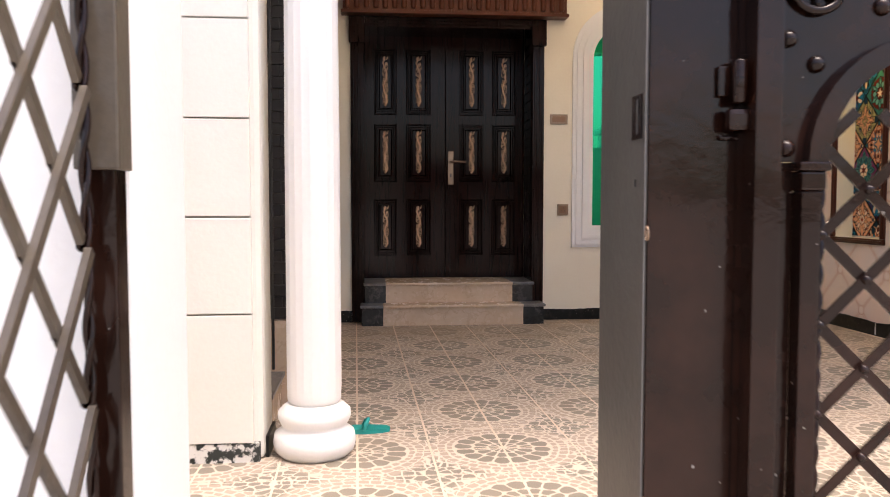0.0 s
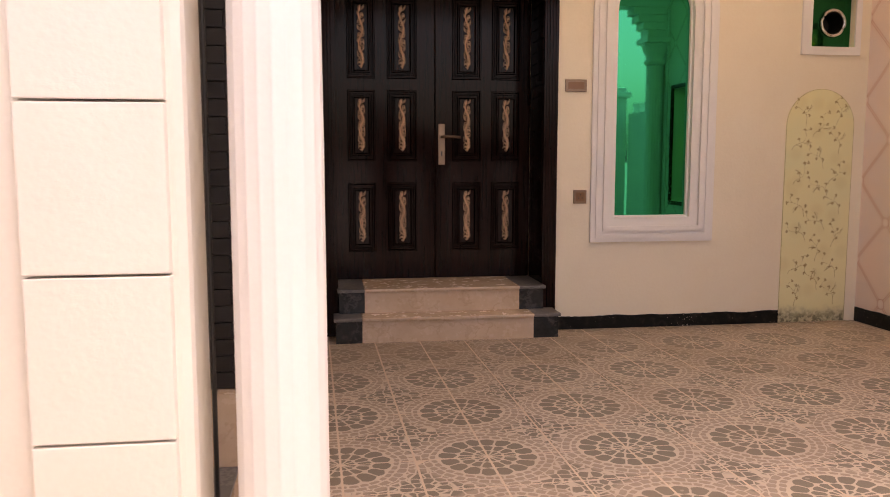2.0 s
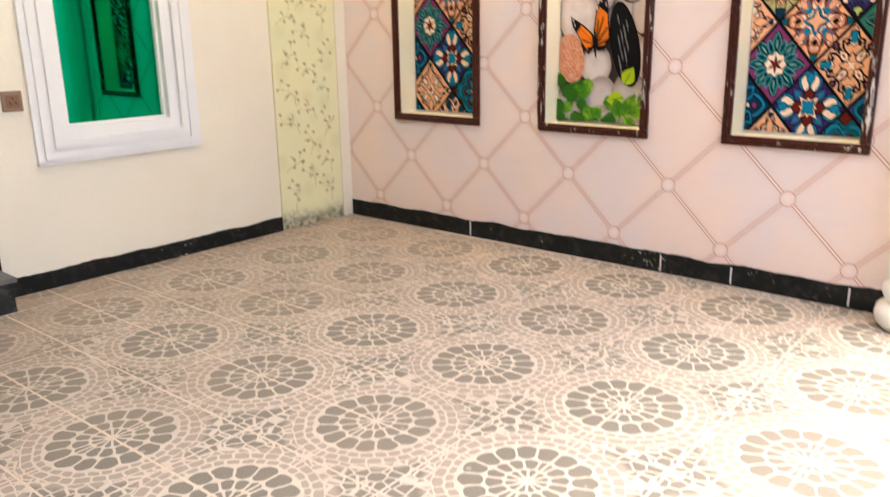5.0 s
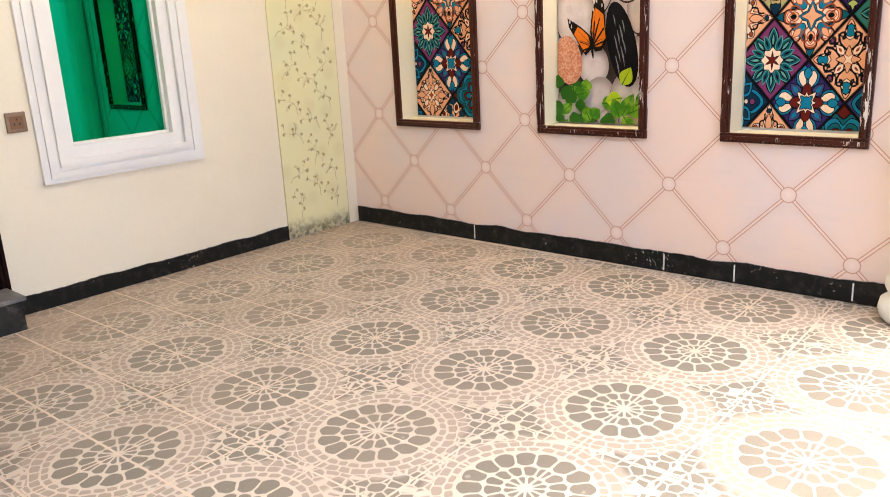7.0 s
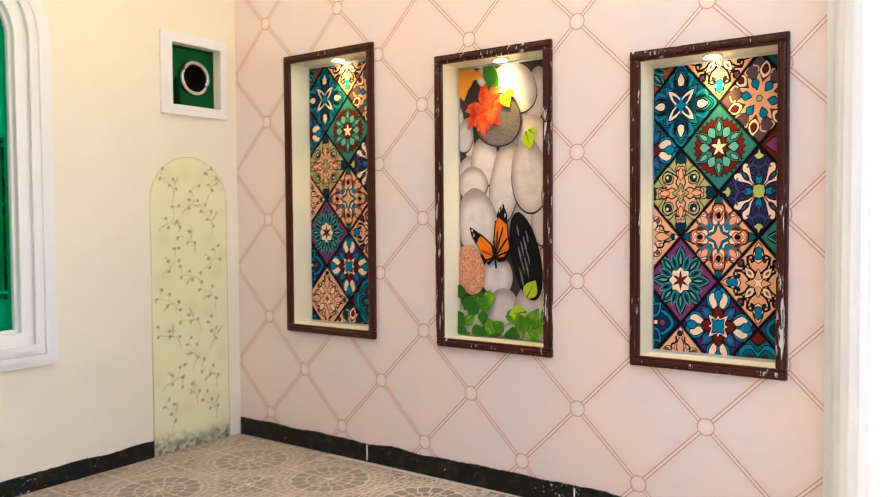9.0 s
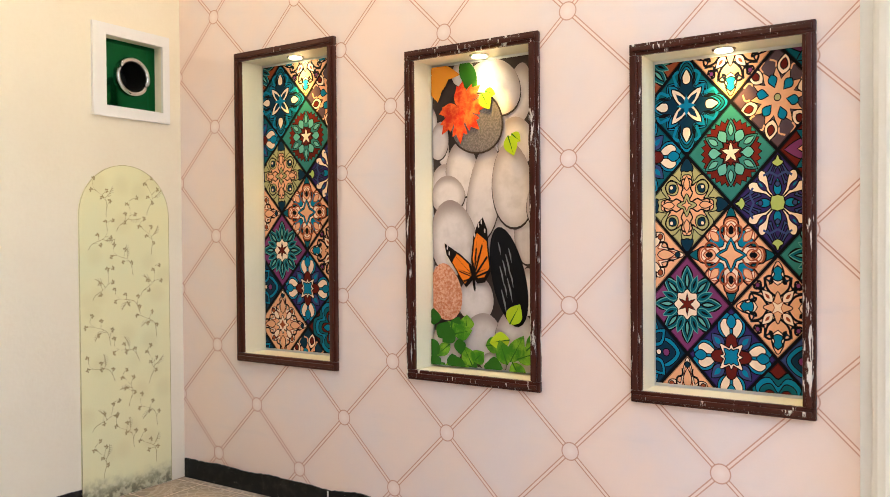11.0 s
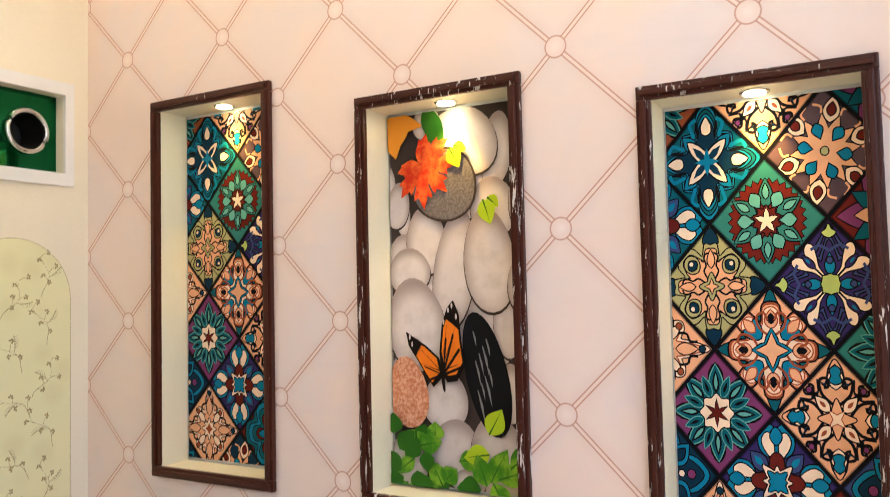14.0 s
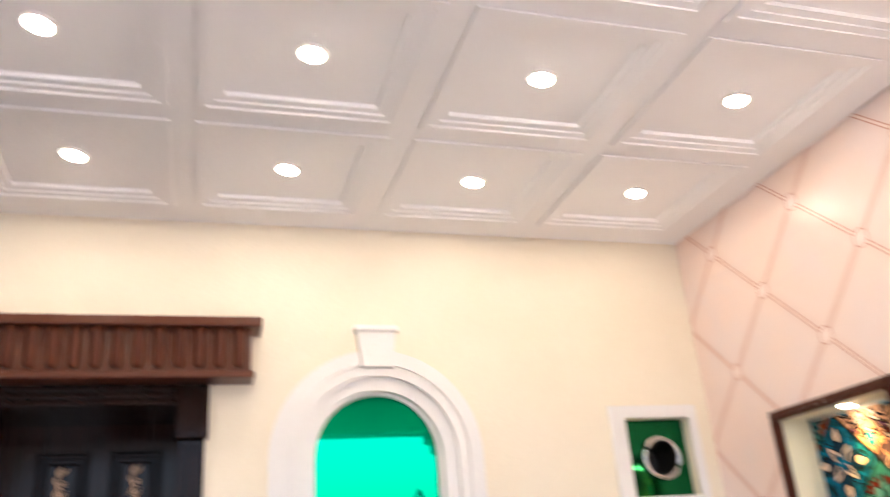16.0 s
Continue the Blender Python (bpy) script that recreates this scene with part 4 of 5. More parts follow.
part("hinge_strap", boxed(0.056, 0.0815, -0.172, -0.162, 1.28, 1.34, bevel=0.003), M_GATE, hinge)
bm = lathe(bmesh.new(), [(0.018, 0.27), (0.02, 0.275), (0.02, 0.365), (0.018, 0.37)], (0.092, -0.190, 0), n=16)
part("hinge", bm, M_GATE, post)

# ragged weld beads beside the hinge
bm = bmesh.new()
rnd = random.Random(8)
tube(bm, [(0.118 + 0.002 * rnd.random(), -0.1735, 1.16 + 0.008 * k) for k in range(33)], 0.0045, 6)
part("weld_bead", bm, M_GATE, post, "ragged weld bead")
bm = bmesh.new()
tube(bm, [(0.062 + 0.0065 * k, -0.163 - 0.003 * rnd.random(), 1.198 + 0.004 * rnd.random()) for k in range(9)], 0.006, 6)
part("weld_bead", bm, M_GATE, post, "ragged weld bead")

# gate pier with a lantern
lp = thing("gate_pier_lantern", "white gate pier with moulded cap", "pier", (4.01, 4.47, -0.2))
part("shaft", boxed(-0.2, 0.2, -0.15, 0.15, 0.0, 2.15, bevel=0.006), M_WHITE, lp)
part("cap", boxed(-0.25, 0.25, -0.2, 0.2, 2.151, 2.23, bevel=0.02), M_WHITE, lp)
part("cap_top", boxed(-0.2, 0.2, -0.16, 0.16, 2.231, 2.29, bevel=0.02), M_WHITE, lp)
la = thing("lantern", "black metal lantern on the gate pier", "lantern", (4.01, 4.47, 2.09))
part("foot", lathe(bmesh.new(), [(0.07, 0.0), (0.07, 0.02), (0.025, 0.05), (0.02, 0.09), (0.08, 0.12), (0.085, 0.135)], n=20), M_DARK, la)
part("glass", lathe(bmesh.new(), [(0.055, 0.1355), (0.07, 0.3)], n=20), M_LANTERN, la)
for i in range(4):
    a = math.pi / 4 + i * math.pi / 2
    part("cage_bar", tube(bmesh.new(), [(0.075 * math.cos(a), 0.075 * math.sin(a), 0.136), (0.092 * math.cos(a), 0.092 * math.sin(a), 0.3)], 0.007, 6), M_DARK, la)
part("roof", lathe(bmesh.new(), [(0.11, 0.301), (0.105, 0.315), (0.05, 0.37), (0.03, 0.38), (0.03, 0.40), (0.01, 0.44)], n=20), M_DARK, la)

# ---- wall niches ----
def niche(y0, y1, z0, z1, frame_mat, label):
    """A lined recess with a moulded wooden frame and a small spot lamp in its top."""
    ym, h, hw = (y0 + y1) / 2, z1 - z0, (y1 - y0) / 2
    ob = thing("wall_niche", label, "niche", (WALL_E, ym, z0), "lit wall niches")
    w = 0.042
    for name, u0, u1, v0, v1 in (("frame_bottom", -hw, hw, 0, w), ("frame_top", -hw, hw, h - w, h),
                                 ("frame_side", -hw, -hw + w, w + 0.0005, h - w - 0.0005), ("frame_side", hw - w, hw, w + 0.0005, h - w - 0.0005)):
        bm = boxed(-0.022, -0.001, u0, u1, v0, v1, bevel=0.005)
        tall = v1 - v0 > u1 - u0
        if tall:
            box(bm, -0.033, -0.022, u0 + 0.012, u1 - 0.012, v0, v1, 0.004)
        else:
            box(bm, -0.033, -0.022, u0 + 0.012, u1 - 0.012, v0 + 0.012, v1 - 0.012, 0.004)
        part(name, bm, frame_mat, ob)
    i, d = w - 0.004, 0.138
    part("lining_side", boxed(0.0, d, hw - i, hw - i + 0.012, i, h - i), M_LINING, ob)
    part("lining_side", boxed(0.0, d, -hw + i - 0.012, -hw + i, i, h - i), M_LINING, ob)
    part("lining_bottom", boxed(0.0, d, -hw + i, hw - i, i - 0.012, i), M_LINING, ob)
    part("lining_top", boxed(0.0, d, -hw + i, hw - i, h - i, h - i + 0.012), M_LINING, ob)
    lamp = part("spot_lamp", lathe(bmesh.new(), [(0.02, -0.002), (0.04, -0.004), (0.042, 0.0)], (0.075, 0, h - i), n=24), M_CHROME, ob)
    part("bulb", lathe(bmesh.new(), [(0.03, -0.0075), (0.03, -0.0045)], (0.075, 0, h - i), n=24), M_SPOT, lamp)
    data = bpy.data.lights.new("niche_spot", "SPOT")
    data.energy, data.color, data.spot_size, data.spot_blend, data.shadow_soft_size = NICHE_LIGHT, (1.0, 0.60, 0.13), radians(74), 0.8, 0.015
    spot = new("niche_spot", data)
    spot.matrix_world = look((WALL_E + 0.075, ym, z1 - i - 0.02), (WALL_E + 0.125, ym, z1 - i - 0.25))
    return ob


TINTS = {"navy": (0.006, 0.03, 0.06), "teal": (0.006, 0.10, 0.135), "green": (0.03, 0.17, 0.15), "peach": (0.80, 0.40, 0.22), "mauve": (0.10, 0.06, 0.075),
         "plum": (0.19, 0.04, 0.13), "violet": (0.035, 0.022, 0.11), "wine": (0.13, 0.014, 0.01), "blue": (0.008, 0.19, 0.33), "cream": (0.88, 0.66, 0.48),
         "sand": (0.42, 0.38, 0.17), "rust": (0.32, 0.07, 0.03), "mist": (0.12, 0.36, 0.31), "steel": (0.04, 0.06, 0.17), "lime": (0.42, 0.50, 0.14)}
TINTS = {**TINTS, **{k + " edge": tuple(0.45 * q for q in c) for k, c in TINTS.items()}, "ink": (0.006, 0.005, 0.007)}
TINT_AT = {k: i for i, k in enumerate(TINTS)}
TINT_MATS = [print_tint("print " + k, c) for k, c in TINTS.items()]


def poly(bm, pts, x, mat, clip):
    """A flat printed shape at depth x, cut to a convex window: planes (a, b, c) keep a*u + b*v <= c."""
    pts = list(pts)
    for a, b, c in clip:
        out = []
        for p, q in zip(pts, pts[1:] + pts[:1]):
            dp, dq = a * p[0] + b * p[1] - c, a * q[0] + b * q[1] - c
            if dp <= 0:
                out.append(p)
            if (dp <= 0) != (dq <= 0):
                t = dp / (dp - dq)
                out.append((p[0] + t * (q[0] - p[0]), p[1] + t * (q[1] - p[1])))
        pts = out
        if len(pts) < 3:
            return None
    f = bm.faces.new([bm.verts.new((x, u, v)) for u, v in pts])
    f.material_index = mat
    return f


def window(u0, u1, v0, v1):
    return [(-1, 0, -u0), (1, 0, u1), (0, -1, -v0), (0, 1, v1)]


def smooth_loop(pts, k=4):
    """A rounded closed line through the given points."""
    n, out = len(pts), []
    for i in range(n):
        a, b, c, d = pts[i - 1], pts[i], pts[(i + 1) % n], pts[(i + 2) % n]
        for j in range(k):
            t = j / k
            out.append(tuple(0.5 * (2 * q + (r - p) * t + (2 * p - 5 * q + 4 * r - s) * t * t + (3 * q - p - 3 * r + s) * t ** 3) for p, q, r, s in zip(a, b, c, d)))
    return out


def grown(pts, w):
    """A closed line moved outwards by w."""
    area = sum(p[0] * q[1] - q[0] * p[1] for p, q in zip(pts, pts[1:] + pts[:1]))
    w, out = math.copysign(w, area), []
    for i, p in enumerate(pts):
        a, b = pts[i - 1], pts[(i + 1) % len(pts)]
        dx, dy = b[0] - a[0], b[1] - a[1]
        l = math.hypot(dx, dy) or 1.0
        out.append((p[0] + w * dy / l, p[1] - w * dx / l))
    return out


class Motif:
    """Draws one printed tile in layers a hair apart. Its corners lie one unit from the middle."""

    def __init__(self, bm, cu, cv, du, dv, x, clip):
        self.bm, self.cu, self.cv, self.du, self.dv, self.x, self.clip = bm, cu, cv, du, dv, x, clip

    def flat(self, shapes, color):
        for pts in shapes:
            poly(self.bm, [(self.cu - p * self.du, self.cv + q * self.dv) for p, q in pts], self.x, TINT_AT[color], self.clip)
        self.x -= 0.00016

    def lay(self, shapes, color, line="ink", w=0.022):
        shapes = list(shapes)
        if line:
            self.flat([grown(s, w) for s in shapes], line)
        self.flat(shapes, color)

    def ring(self, n, radii, color, turn=0.0, line="ink", w=0.022, round_off=4):
        """A closed outline of n equal petals; radii run from a petal's middle to its edge."""
        m = len(radii) - 1
        half = list(radii) + list(radii[-2:0:-1])
        pts = []
        for k in range(n):
            for i, r in enumerate(half):
                a = turn + (k + i / (2 * m)) * 2 * math.pi / n
                pts.append((r * math.cos(a), r * math.sin(a)))
        self.lay([smooth_loop(pts, round_off) if round_off else pts], color, line, w)

    def around(self, n, pts, turn=0.0, mirror=False):
        """Copies of a shape drawn along +x, set round the middle."""
        out = []
        for k in range(n):
            a = turn + k * 2 * math.pi / n
            c, s = math.cos(a), math.sin(a)
            out.append([(p * c - q * s, p * s + q * c) for p, q in pts])
            if mirror:
                out.append([(p * c + q * s, p * s - q * c) for p, q in reversed(pts)])
        return out

    def drops(self, n, r0, r1, w, color, turn=0.0, line="ink", edge=0.022, pinch=0.8):
        self.lay(self.around(n, petal(0, 0, 0, r0, r1, w, 8, pinch), turn), color, line, edge)

    def blobs(self, n, pts, color, turn=0.0, mirror=False, line="ink", w=0.022):
        self.lay(self.around(n, smooth_loop(pts), turn, mirror), color, line, w)

    def dots(self, n, r, size, color, turn=0.0, line="ink", w=0.02):
        self.lay(self.around(n, disc(r, 0, size, 12), turn), color, line, w)

    def lines(self, n, pts, color, w=0.018, turn=0.0, mirror=True):
        """Drawn strokes along an open line."""
        fine = []
        ext = [pts[0]] + list(pts) + [pts[-1]]
        for i in range(1, len(ext) - 2):
            a, b, c, d = ext[i - 1:i + 3]
            for j in range(4):
                t = j / 4
                fine.append(tuple(0.5 * (2 * q + (r - p) * t + (2 * p - 5 * q + 4 * r - s) * t * t + (3 * q - p - 3 * r + s) * t ** 3) for p, q, r, s in zip(a, b, c, d)))
        fine.append(pts[-1])
        lo, hi = [], []
        for i, p in enumerate(fine):
            a, b = fine[max(i - 1, 0)], fine[min(i + 1, len(fine) - 1)]
            dx, dy = b[0] - a[0], b[1] - a[1]
            l = math.hypot(dx, dy) or 1.0
            lo.append((p[0] - w * dy / l, p[1] + w * dx / l))
            hi.append((p[0] + w * dy / l, p[1] - w * dx / l))
        quads = [[lo[i], lo[i + 1], hi[i + 1], hi[i]] for i in range(len(fine) - 1)]
        for q in quads:
            for pts4 in self.around(n, q, turn, mirror):
                poly(self.bm, [(self.cu - p * self.du, self.cv + r * self.dv) for p, r in pts4], self.x, TINT_AT[color], self.clip)
        self.x -= 0.00016


EIGHTH, QUARTER = math.pi / 4, math.pi / 2


def tile_star(m):
    """Teal: pale crossed star, four pale bulbs in nested waves."""
    for r, c in ((0.0, "blue"), (-0.075, "teal"), (-0.15, "blue"), (-0.22, "navy")):
        m.ring(4, [0.93 + r, 0.80 + r, 0.52 + r * 0.6, 0.56 + r * 0.6, 0.62 + r * 0.7], c)
    m.lines(4, [(0.2, 0.3), (0.42, 0.24), (0.62, 0.3), (0.7, 0.18)], "blue", 0.03)
    m.drops(4, 0.28, 0.60, 0.10, "blue", EIGHTH)
    m.blobs(4, [(0.44, 0.0), (0.47, 0.07), (0.57, 0.085), (0.63, 0.06), (0.72, 0.0), (0.63, -0.06), (0.57, -0.085), (0.47, -0.07)], "cream")
    m.ring(4, [0.15, 0.19, 0.32, 0.48], "cream", 0.0, w=0.03, round_off=2)
    m.ring(4, [0.07, 0.10, 0.22, 0.36], "navy", 0.0, None, round_off=0)
    m.ring(4, [0.22, 0.12, 0.07], "blue", 0.0, None, round_off=0)


def tile_burst(m):
    """Grey violet: peach star burst with blue darts and six eyes."""
    m.dots(6, 0.60, 0.155, "ink", 0.3, None)
    m.lines(6, [(0.42, 0.30), (0.52, 0.24), (0.60, 0.30), (0.66, 0.36)], "peach", 0.02, 0.3 + math.pi / 6)
    m.drops(6, 0.44, 0.84, 0.13, "cream", 0.3)
    m.drops(6, 0.54, 0.74, 0.065, "wine", 0.3)
    m.lines(6, [(0.56, 0.14), (0.66, 0.17), (0.74, 0.06)], "peach", 0.018, 0.3 + math.pi / 6)
    m.ring(12, [0.56, 0.44, 0.34], "peach", 0.3 + math.pi / 12, round_off=0)
    m.drops(6, 0.20, 0.44, 0.085, "blue", 0.3 + math.pi / 6, pinch=1.4)
    m.ring(6, [0.30, 0.17, 0.12], "peach", 0.3, None, round_off=0)
    m.dots(1, 0.0, 0.06, "sand")


def tile_green(m):
    """Green: serrated wine disc, twelve green petals, pink star."""
    m.ring(30, [0.66, 0.58], "wine", 0.0, round_off=0)
    m.drops(6, 0.20, 0.66, 0.11, "green", QUARTER)
    m.drops(6, 0.34, 0.58, 0.05, "mist", QUARTER)
    m.drops(6, 0.22, 0.50, 0.10, "mist", QUARTER + math.pi / 6, pinch=1.3)
    m.ring(10, [0.24, 0.18], "wine", QUARTER)
    m.ring(5, [0.20, 0.12, 0.07], "cream", QUARTER, round_off=0)


def tile_lace(m):
    """Sand: pale lace of lobes, navy hearts in the corners."""
    m.blobs(4, [(0.62, 0.0), (0.70, 0.13), (0.82, 0.10), (0.93, 0.0), (0.82, -0.10), (0.70, -0.13)], "navy")
    m.ring(4, [0.66, 0.68, 0.50, 0.66, 0.72, 0.74], "sand", 0.0)
    m.ring(4, [0.60, 0.58, 0.40, 0.50, 0.62, 0.64], "peach", 0.0)
    m.blobs(4, [(0.34, 0.0), (0.40, 0.10), (0.52, 0.13), (0.62, 0.06), (0.62, -0.06), (0.52, -0.13), (0.40, -0.10)], "sand", EIGHTH)
    m.blobs(4, [(0.40, 0.0), (0.47, 0.09), (0.56, 0.0), (0.47, -0.09)], "navy", EIGHTH)
    m.dots(4, 0.51, 0.035, "cream", EIGHTH, None)
    m.lines(4, [(0.10, 0.05), (0.24, 0.13), (0.34, 0.09), (0.48, 0.13), (0.54, 0.05)], "ink", 0.016)
    m.drops(4, 0.30, 0.58, 0.06, "peach")
    m.ring(4, [0.22, 0.14, 0.10], "sand", 0.0)
    m.ring(4, [0.12, 0.06, 0.045], "peach", 0.0, round_off=0)


def tile_leaves(m):
    """Violet: four pale leaves crosswise among blue waves, lime middle."""
    for r, c in ((0.0, "steel"), (-0.08, "violet"), (-0.16, "steel"), (-0.24, "violet")):
        m.ring(4, [0.90 + r, 0.70 + r, 0.60 + r, 0.52, 0.50], c, 0.0)
    m.blobs(4, [(0.70, 0.0), (0.77, 0.11), (0.82, 0.04), (0.90, 0.0), (0.82, -0.04), (0.77, -0.11)], "lime")
    m.blobs(4, [(0.14, 0.02), (0.30, 0.05), (0.46, 0.15), (0.60, 0.22), (0.68, 0.17), (0.62, 0.06), (0.44, 0.02)], "cream", EIGHTH, True)
    m.drops(4, 0.34, 0.62, 0.045, "violet", EIGHTH)
    m.drops(4, 0.44, 0.56, 0.02, "blue", EIGHTH, None)
    m.drops(4, 0.14, 0.46, 0.075, "blue")
    m.lines(4, [(0.50, 0.0), (0.58, 0.16), (0.52, 0.30)], "steel", 0.022)
    m.dots(4, 0.36, 0.045, "steel")
    m.ring(4, [0.15, 0.14, 0.17], "lime", 0.0, round_off=0)


def tile_knot(m):
    """Peach: looped pale knot over teal corners, blue hearts."""
    m.ring(4, [0.93, 0.62, 0.50, 0.46], "teal", 0.0)
    m.ring(8, [0.74, 0.70, 0.46], "rust", 0.0, w=0.03)
    m.ring(8, [0.70, 0.66, 0.43], "peach", 0.0, None)
    m.ring(8, [0.66, 0.60, 0.40], "cream", 0.0, "rust", 0.02)
    m.drops(4, 0.34, 0.62, 0.10, "peach", 0.0, "rust")
    m.drops(4, 0.42, 0.56, 0.045, "ink")
    m.blobs(4, [(0.26, 0.0), (0.38, 0.13), (0.54, 0.13), (0.48, 0.0), (0.54, -0.13), (0.38, -0.13)], "blue", EIGHTH)
    m.drops(4, 0.40, 0.66, 0.07, "peach", EIGHTH, "rust")
    m.lines(4, [(0.20, 0.0), (0.34, 0.20), (0.52, 0.24), (0.58, 0.12), (0.46, 0.06)], "rust", 0.02)
    m.ring(4, [0.34, 0.22, 0.16], "blue", 0.0, round_off=0)
    m.ring(4, [0.27, 0.15, 0.12], "peach", 0.0, round_off=0)


def tile_plum(m):
    """Plum: eight-pointed flower of outlined teal leaves, red star."""
    m.ring(8, [0.80, 0.66, 0.46], "ink", QUARTER, None, round_off=2)
    m.drops(8, 0.22, 0.76, 0.12, "teal", QUARTER, "mist", 0.02)
    m.drops(8, 0.30, 0.68, 0.065, "ink", QUARTER, None)
    m.drops(8, 0.36, 0.62, 0.03, "mist", QUARTER, None)
    m.drops(8, 0.26, 0.62, 0.07, "teal", QUARTER + EIGHTH / 2, "mist", 0.016)
    m.drops(8, 0.34, 0.54, 0.025, "ink", QUARTER + EIGHTH / 2, None)
    m.ring(8, [0.30, 0.24], "cream", 0.0)
    m.ring(6, [0.24, 0.13, 0.08], "ink", QUARTER, None, round_off=0)
    m.ring(6, [0.19, 0.10, 0.06], "wine", QUARTER, None, round_off=0)


def tile_scroll(m):
    """Peach: curling vine scrolls in dark outline, four blue buds."""
    m.ring(4, [0.90, 0.76, 0.56, 0.66, 0.50, 0.56], "navy", 0.0, None)
    m.ring(4, [0.88, 0.70, 0.50, 0.60, 0.46, 0.50], "peach", 0.0)
    m.drops(4, 0.44, 0.80, 0.12, "cream", 0.0)
    m.blobs(4, [(0.52, 0.0), (0.56, 0.09), (0.64, 0.06), (0.72, 0.08), (0.78, 0.0), (0.72, -0.08), (0.64, -0.06), (0.56, -0.09)], "blue")
    m.lines(4, [(0.22, 0.06), (0.36, 0.22), (0.56, 0.26), (0.60, 0.14), (0.48, 0.12), (0.46, 0.19)], "ink", 0.024)
    m.lines(4, [(0.14, 0.14), (0.30, 0.34), (0.48, 0.36), (0.50, 0.44)], "ink", 0.022)
    m.drops(4, 0.16, 0.46, 0.08, "cream", EIGHTH)
    m.drops(4, 0.24, 0.38, 0.03, "rust", EIGHTH, None)
    m.dots(4, 0.60, 0.04, "plum", EIGHTH)
    m.ring(4, [0.30, 0.17, 0.13], "peach", 0.0)
    m.ring(4, [0.15, 0.08, 0.06], "cream", EIGHTH, "rust", 0.015)


def tile_cross(m):
    """Violet: blue, pale and wine cross of bells round a blue square."""
    m.blobs(4, [(0.34, 0.0), (0.44, 0.24), (0.62, 0.30), (0.80, 0.24), (0.86, 0.10), (0.80, 0.0), (0.86, -0.10), (0.80, -0.24), (0.62, -0.30), (0.44, -0.24)], "blue")
    m.blobs(4, [(0.36, 0.05), (0.46, 0.18), (0.62, 0.24), (0.74, 0.16), (0.66, 0.06)], "cream", 0.0, True)
    m.blobs(4, [(0.56, 0.0), (0.66, 0.09), (0.76, 0.07), (0.82, 0.0), (0.76, -0.07), (0.66, -0.09)], "blue")
    m.drops(4, 0.24, 0.62, 0.12, "steel", EIGHTH)
    m.drops(4, 0.34, 0.54, 0.05, "blue", EIGHTH, None)
    m.ring(4, [0.44, 0.38, 0.26, 0.34], "wine", 0.0)
    m.ring(4, [0.24, 0.17, 0.22, 0.34], "cream", 0.0)
    m.ring(4, [0.15, 0.12, 0.15, 0.22], "blue", 0.0, round_off=2)


def tile_lattice(m):
    """Tan: pale branching cross with bead ends."""
    m.ring(4, [0.92, 0.60, 0.42, 0.54, 0.60], "cream", 0.0)
    m.ring(4, [0.84, 0.48, 0.32, 0.42, 0.50], "peach", 0.0, "rust")
    m.lines(4, [(0.12, 0.08), (0.30, 0.24), (0.50, 0.24), (0.56, 0.12), (0.70, 0.12)], "ink", 0.022)
    m.drops(4, 0.30, 0.70, 0.09, "peach", 0.0)
    m.drops(4, 0.22, 0.54, 0.07, "cream", EIGHTH)
    m.dots(4, 0.78, 0.05, "navy")
    m.dots(4, 0.52, 0.05, "rust", EIGHTH)
    m.ring(4, [0.24, 0.14, 0.20], "cream", 0.0)
    m.ring(4, [0.12, 0.07], "rust", 0.0, None)


def tile_bloom(m):
    """Wine: broad teal flower with layered round petals."""
    m.ring(6, [0.80, 0.78, 0.62], "teal", 0.0, "ink", 0.03)
    m.ring(6, [0.70, 0.66, 0.48], "blue", 0.0)
    m.ring(6, [0.58, 0.54, 0.36], "teal", 0.0)
    m.ring(6, [0.46, 0.40, 0.24], "wine", 0.0)
    m.drops(6, 0.12, 0.40, 0.08, "blue", 0.0)
    m.ring(6, [0.16, 0.10], "peach", 0.0)


def tile_moon(m):
    """Navy: blue crescents and violet beads."""
    m.ring(4, [0.82, 0.66, 0.48], "blue", 0.0)
    m.ring(4, [0.72, 0.54, 0.38], "navy", 0.0)
    m.drops(4, 0.20, 0.66, 0.16, "blue", EIGHTH)
    m.drops(4, 0.30, 0.56, 0.08, "navy", EIGHTH)
    m.dots(4, 0.50, 0.07, "plum")
    m.dots(4, 0.32, 0.05, "cream")
    m.ring(4, [0.20, 0.12], "blue", 0.0)


def tile_dart(m):
    """Wine: plum petals with orange and blue darts."""
    m.drops(6, 0.10, 0.86, 0.20, "plum", 0.0)
    m.drops(6, 0.10, 0.70, 0.13, "teal", math.pi / 6)
    m.drops(6, 0.10, 0.58, 0.12, "peach", 0.0)
    m.drops(6, 0.10, 0.40, 0.06, "rust", 0.0, None)
    m.ring(6, [0.20, 0.12], "cream", 0.0)


